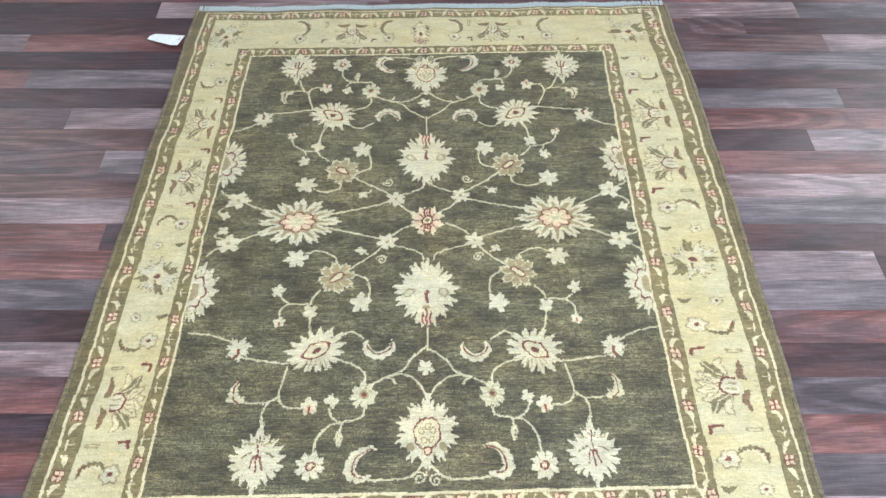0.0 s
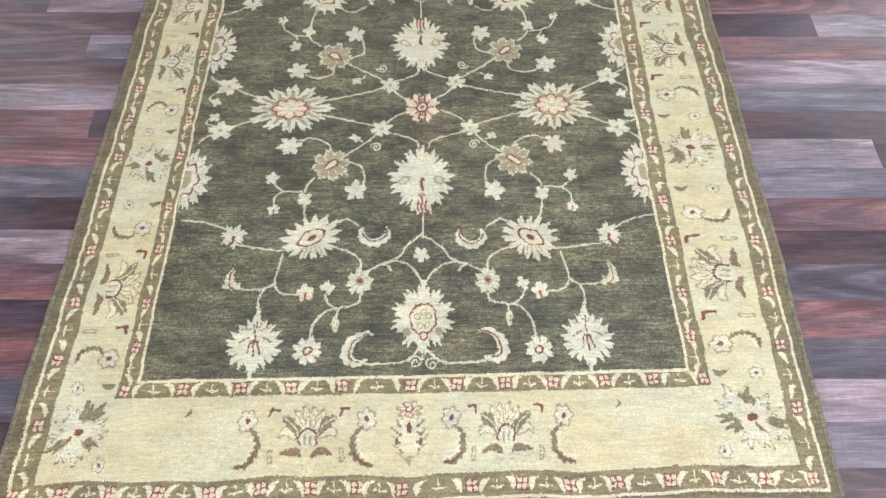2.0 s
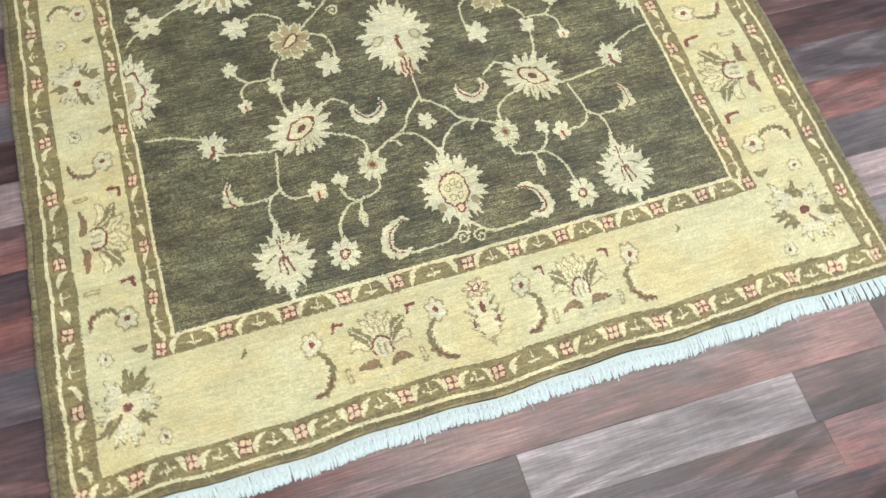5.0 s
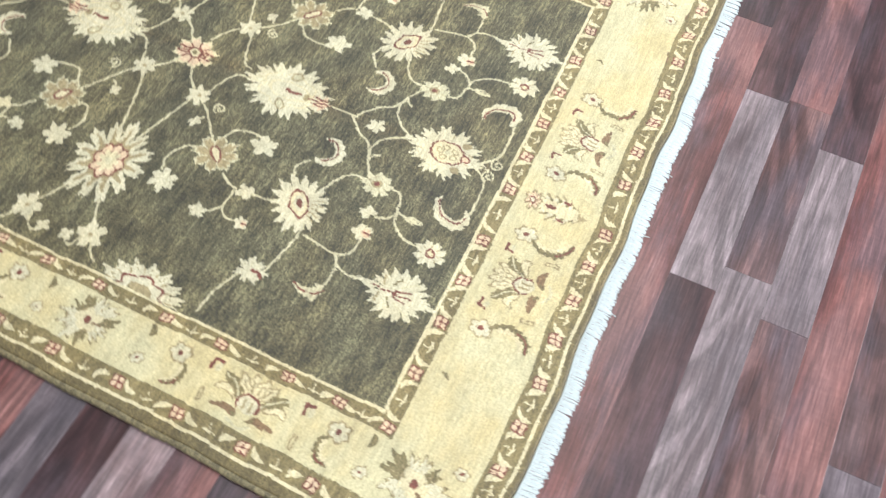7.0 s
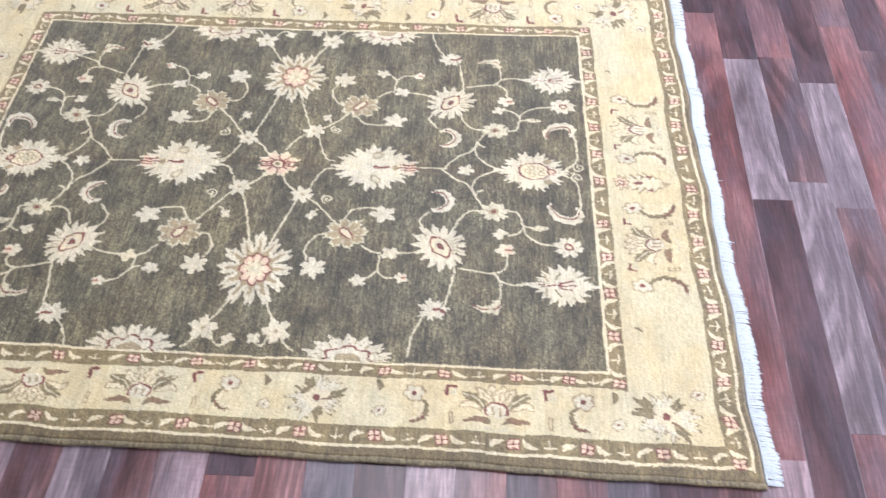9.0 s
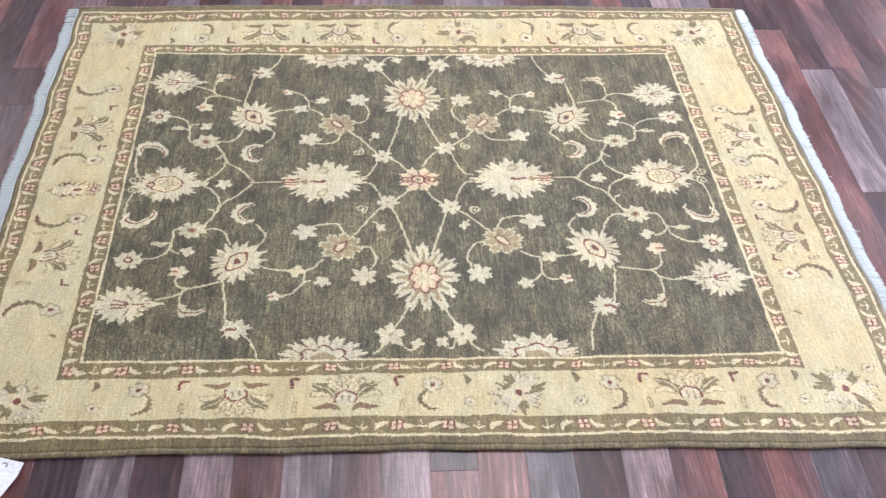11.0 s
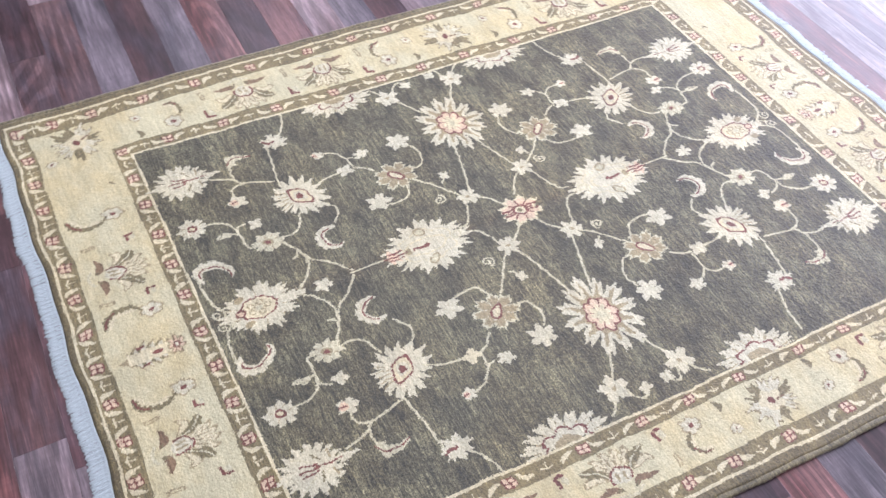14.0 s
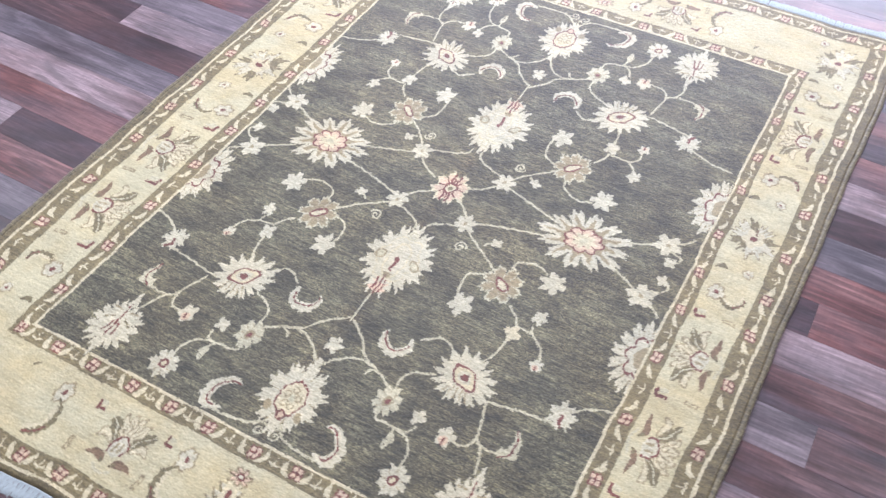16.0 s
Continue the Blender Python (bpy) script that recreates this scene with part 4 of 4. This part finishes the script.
# loose threads that have slipped out of the fringe
thread_rng = random.Random(21)
for sy, u in ((-1, -0.18), (-1, 0.0), (-1, 0.17), (-1, 0.52), (-1, -0.52), (1, -0.33), (1, 0.12), (1, 0.46)):
    v_end = V0 if sy < 0 else V1
    x, y = (float(c) for c in lie(np.array(u), np.array(v_end)))
    bend = thread_rng.uniform(-0.010, 0.010)
    path = curve([(x, y + sy * 0.012), (x + bend * 0.3, y + sy * 0.026), (x + bend, y + sy * thread_rng.uniform(0.036, 0.044))], 5)
    strip("loose_thread", "loose white cotton thread", [(px, py, 0.0022) for px, py in path], [(0.0010, 0), (0, 0.0012), (-0.0010, 0), (0, -0.0008)], COTTON)

# ---- paper tag by the far corner ----
tag = new("paper_tag")
tag.matrix_world = pose(-0.812, 0.798, FLOOR, 0, 0, -15)
tagged(tag, "small white paper tag lying on the floor beside the rug", "tag")
bm = bmesh.new()
outline = [(-0.057, 0.012), (-0.044, 0.026), (0.056, 0.026), (0.056, -0.026), (0.03, -0.026), (-0.057, -0.006)]
top = [bm.verts.new((x, y, 0.006 + 0.010 * (0.5 + x / 0.11) ** 2)) for x, y in outline]
low = [bm.verts.new((x, y, 0.005 + 0.010 * (0.5 + x / 0.11) ** 2)) for x, y in outline]
bm.faces.new(top[::-1])
bm.faces.new(low)
for k in range(len(outline)):
    bm.faces.new((top[k], top[(k + 1) % 6], low[(k + 1) % 6], low[k]))
me = bpy.data.meshes.new("card")
bm.to_mesh(me)
me.materials.append(PAPER)
card = new("card", me)
card.parent = tag
tagged(card, "white printed paper card")


def tag_z(x):
    return 0.0064 + 0.010 * (0.5 + x / 0.11) ** 2


hole = [(0.044 + 0.0055 * math.cos(a), 0.006 + 0.0055 * math.sin(a)) for a in np.linspace(0, 2 * math.pi, 15)[:-1]]
inner = [(0.044 + 0.0035 * math.cos(a), 0.006 + 0.0035 * math.sin(a)) for a in np.linspace(0, 2 * math.pi, 15)[:-1]]
ringv = [(x, y, tag_z(x)) for x, y in hole + inner]
mesh_object("stamp", ringv, [(k, (k + 1) % 14, 14 + (k + 1) % 14, 14 + k) for k in range(14)], [INK], None, tag, "dark ring stamp")
for x0, ln in ((0.006, 0.018), (-0.004, 0.026)):
    xv = [(x0, -0.012), (x0 + 0.0025, -0.012), (x0 + 0.0025, -0.012 + ln), (x0, -0.012 + ln)]
    mesh_object("printed_bar", [(x, y, tag_z(x)) for x, y in xv], [(0, 1, 2, 3)], [GREYINK], None, tag, "faint grey print")

# ---- the floor ----
PITCH, SLOPE, ORIGIN = 0.0926, -0.0115, -0.003
floor = mesh_object("floor", *box(RX0, RX1, RY0, RY1, FLOOR - 0.02, FLOOR - 0.0012), [JOINT])
tagged(floor, "mixed red, brown and grey wood laminate floor", "floor", kind="structure")
# what shows of each row: tone, joint, tone, joint, ..., tone, from west to east
ROWS = {
    13: ("D", 0.11, "R", 0.95, "B"), 12: ("G", -0.75, "R", 0.20, "D", 1.0, "D"), 11: ("R", -0.62, "L", -0.13, "B", 0.31, "D", 0.47, "R", 0.95, "B"),
    10: ("D", -0.87, "L", -0.20, "R", 0.50, "L", 1.18, "G"), 9: ("B", -1.5, "D", -0.1, "B", 0.99, "D"), 8: ("L", -1.24, "R", 0.1, "B", 1.22, "L"),
    7: ("B", -1.6, "D", 0.77, "G"), 6: ("R", -1.18, "S", 0.2, "D", 1.7, "R"), 5: ("R", -1.5, "D", -0.2, "G", 1.18, "D"),
    4: ("B", -1.01, "L", 0.1, "R", 1.6, "B"), 3: ("R", -1.7, "B", -0.2, "D", 1.04, "L"), 2: ("B", -0.87, "S", 0.0, "R", 1.5, "G"),
    1: ("D", -1.6, "B", 0.2, "L", 1.8, "R"), 0: ("B", -1.9, "L", -0.1, "G", 1.6, "D"), -1: ("R", -0.80, "D", 1.5, "B"),
}
ROWS.update({
    -2: ("D", -1.6, "R", 0.1, "L", 1.07, "D"), -3: ("L", -1.7, "G", 1.5, "R"), -4: ("B", -1.5, "D", 0.2, "R", 1.4, "D"),
    -5: ("D", -1.6, "L", -0.1, "D", 1.6, "B"), -6: ("G", -1.8, "R", 0.1, "G", 1.5, "L"), -7: ("L", -1.4, "D", 0.2, "R", 1.4, "B"),
    -8: ("D", -1.5, "R", -0.2, "G", 1.6, "D"), -9: ("R", -1.5, "G", 0.1, "L", 1.3, "R"), -10: ("B", -1.3, "D", 0.0, "G", 1.1, "B"),
    -11: ("D", -1.1, "B", 0.3, "D", 1.2, "L"), -12: ("L", -0.72, "R", 0.65, "D"), -13: ("G", -0.9, "D", -0.06, "S", 0.45, "D"),
    -14: ("R", -0.66, "S", 0.0, "B", 0.46, "R"), -15: ("D", -0.62, "B", -0.08, "S", 0.36, "D", 1.1, "B"), -16: ("B", -0.4, "R", 0.6, "B"),
    -17: ("G", -0.3, "B", 0.5, "D"),
})
brng = random.Random(11)
nearby, rest = [], {k: [] for k in WOODS}
first, last = int((RY0 - ORIGIN) / PITCH) - 1, int((RY1 - ORIGIN) / PITCH) + 1
for row in range(first, last + 1):
    spec = ROWS.get(row)
    if not spec:
        spec = []
        for x in (brng.uniform(-1.3, -0.6), brng.uniform(-0.3, 0.4), brng.uniform(0.8, 1.5)):
            spec += [brng.choice("DDBBRRGSL"), x]
        spec += [brng.choice("DDBBRRGSL")]
    xs, tones = list(spec[1::2]), list(spec[0::2])
    while xs[0] > RX0:
        xs.insert(0, xs[0] - brng.uniform(0.6, 1.1))
        tones.insert(0, brng.choice("DDBBRRGSL"))
    while xs[-1] < RX1:
        xs.append(xs[-1] + brng.uniform(0.6, 1.1))
        tones.append(brng.choice("DDBBRRGSL"))
    for x0, x1, tone in zip(xs, xs[1:], tones[1:]):
        x0, x1 = max(x0, RX0), min(x1, RX1)
        if x1 - x0 < 0.02:
            continue
        y0 = ORIGIN + row * PITCH
        close = -2.3 < (x0 + x1) / 2 < 2.6 and -2.0 < y0 < 1.9
        g = 0.0002
        pts = [(x0 + g, y0 + g), (x1 - g, y0 + g), (x1 - g, y0 + PITCH - g), (x0 + g, y0 + PITCH - g)]
        pts = [(px, py + SLOPE * px) for px, py in pts]
        if close:
            nearby.append((pts, tone))
        else:
            rest[tone].append(pts)


def board(pts):
    """A strip with eased edges; its top lies level with the floor."""
    cx, cy = sum(p[0] for p in pts) / 4, sum(p[1] for p in pts) / 4
    e = 0.0005
    ins = [(px - math.copysign(e, px - cx), py - math.copysign(e, py - cy)) for px, py in pts]
    v = [(px - cx, py - cy, -0.0012) for px, py in pts] + [(px - cx, py - cy, -0.0002) for px, py in pts] + [(px - cx, py - cy, 0.0) for px, py in ins]
    f = [(8, 9, 10, 11)]
    for b in (0, 4):
        f += [(b + k, b + (k + 1) % 4, b + 4 + (k + 1) % 4, b + 4 + k) for k in range(4)]
    return (cx, cy), v, f


for pts, tone in nearby:
    (cx, cy), v, f = board(pts)
    o = mesh_object("floor_strip", v, f, [WOODS[tone]], None, floor)
    o.location = (cx, cy, FLOOR)
for tone, many in rest.items():
    verts, faces = [], []
    for pts in many:
        (cx, cy), v, f = board(pts)
        b = len(verts)
        verts += [(px + cx, py + cy, pz + FLOOR) for px, py, pz in v]
        faces += [tuple(k + b for k in q) for q in f]
    if verts:
        o = mesh_object("floor_strips", verts, faces, [WOODS[tone]], None, floor)
        tagged(o, kind="stuff")
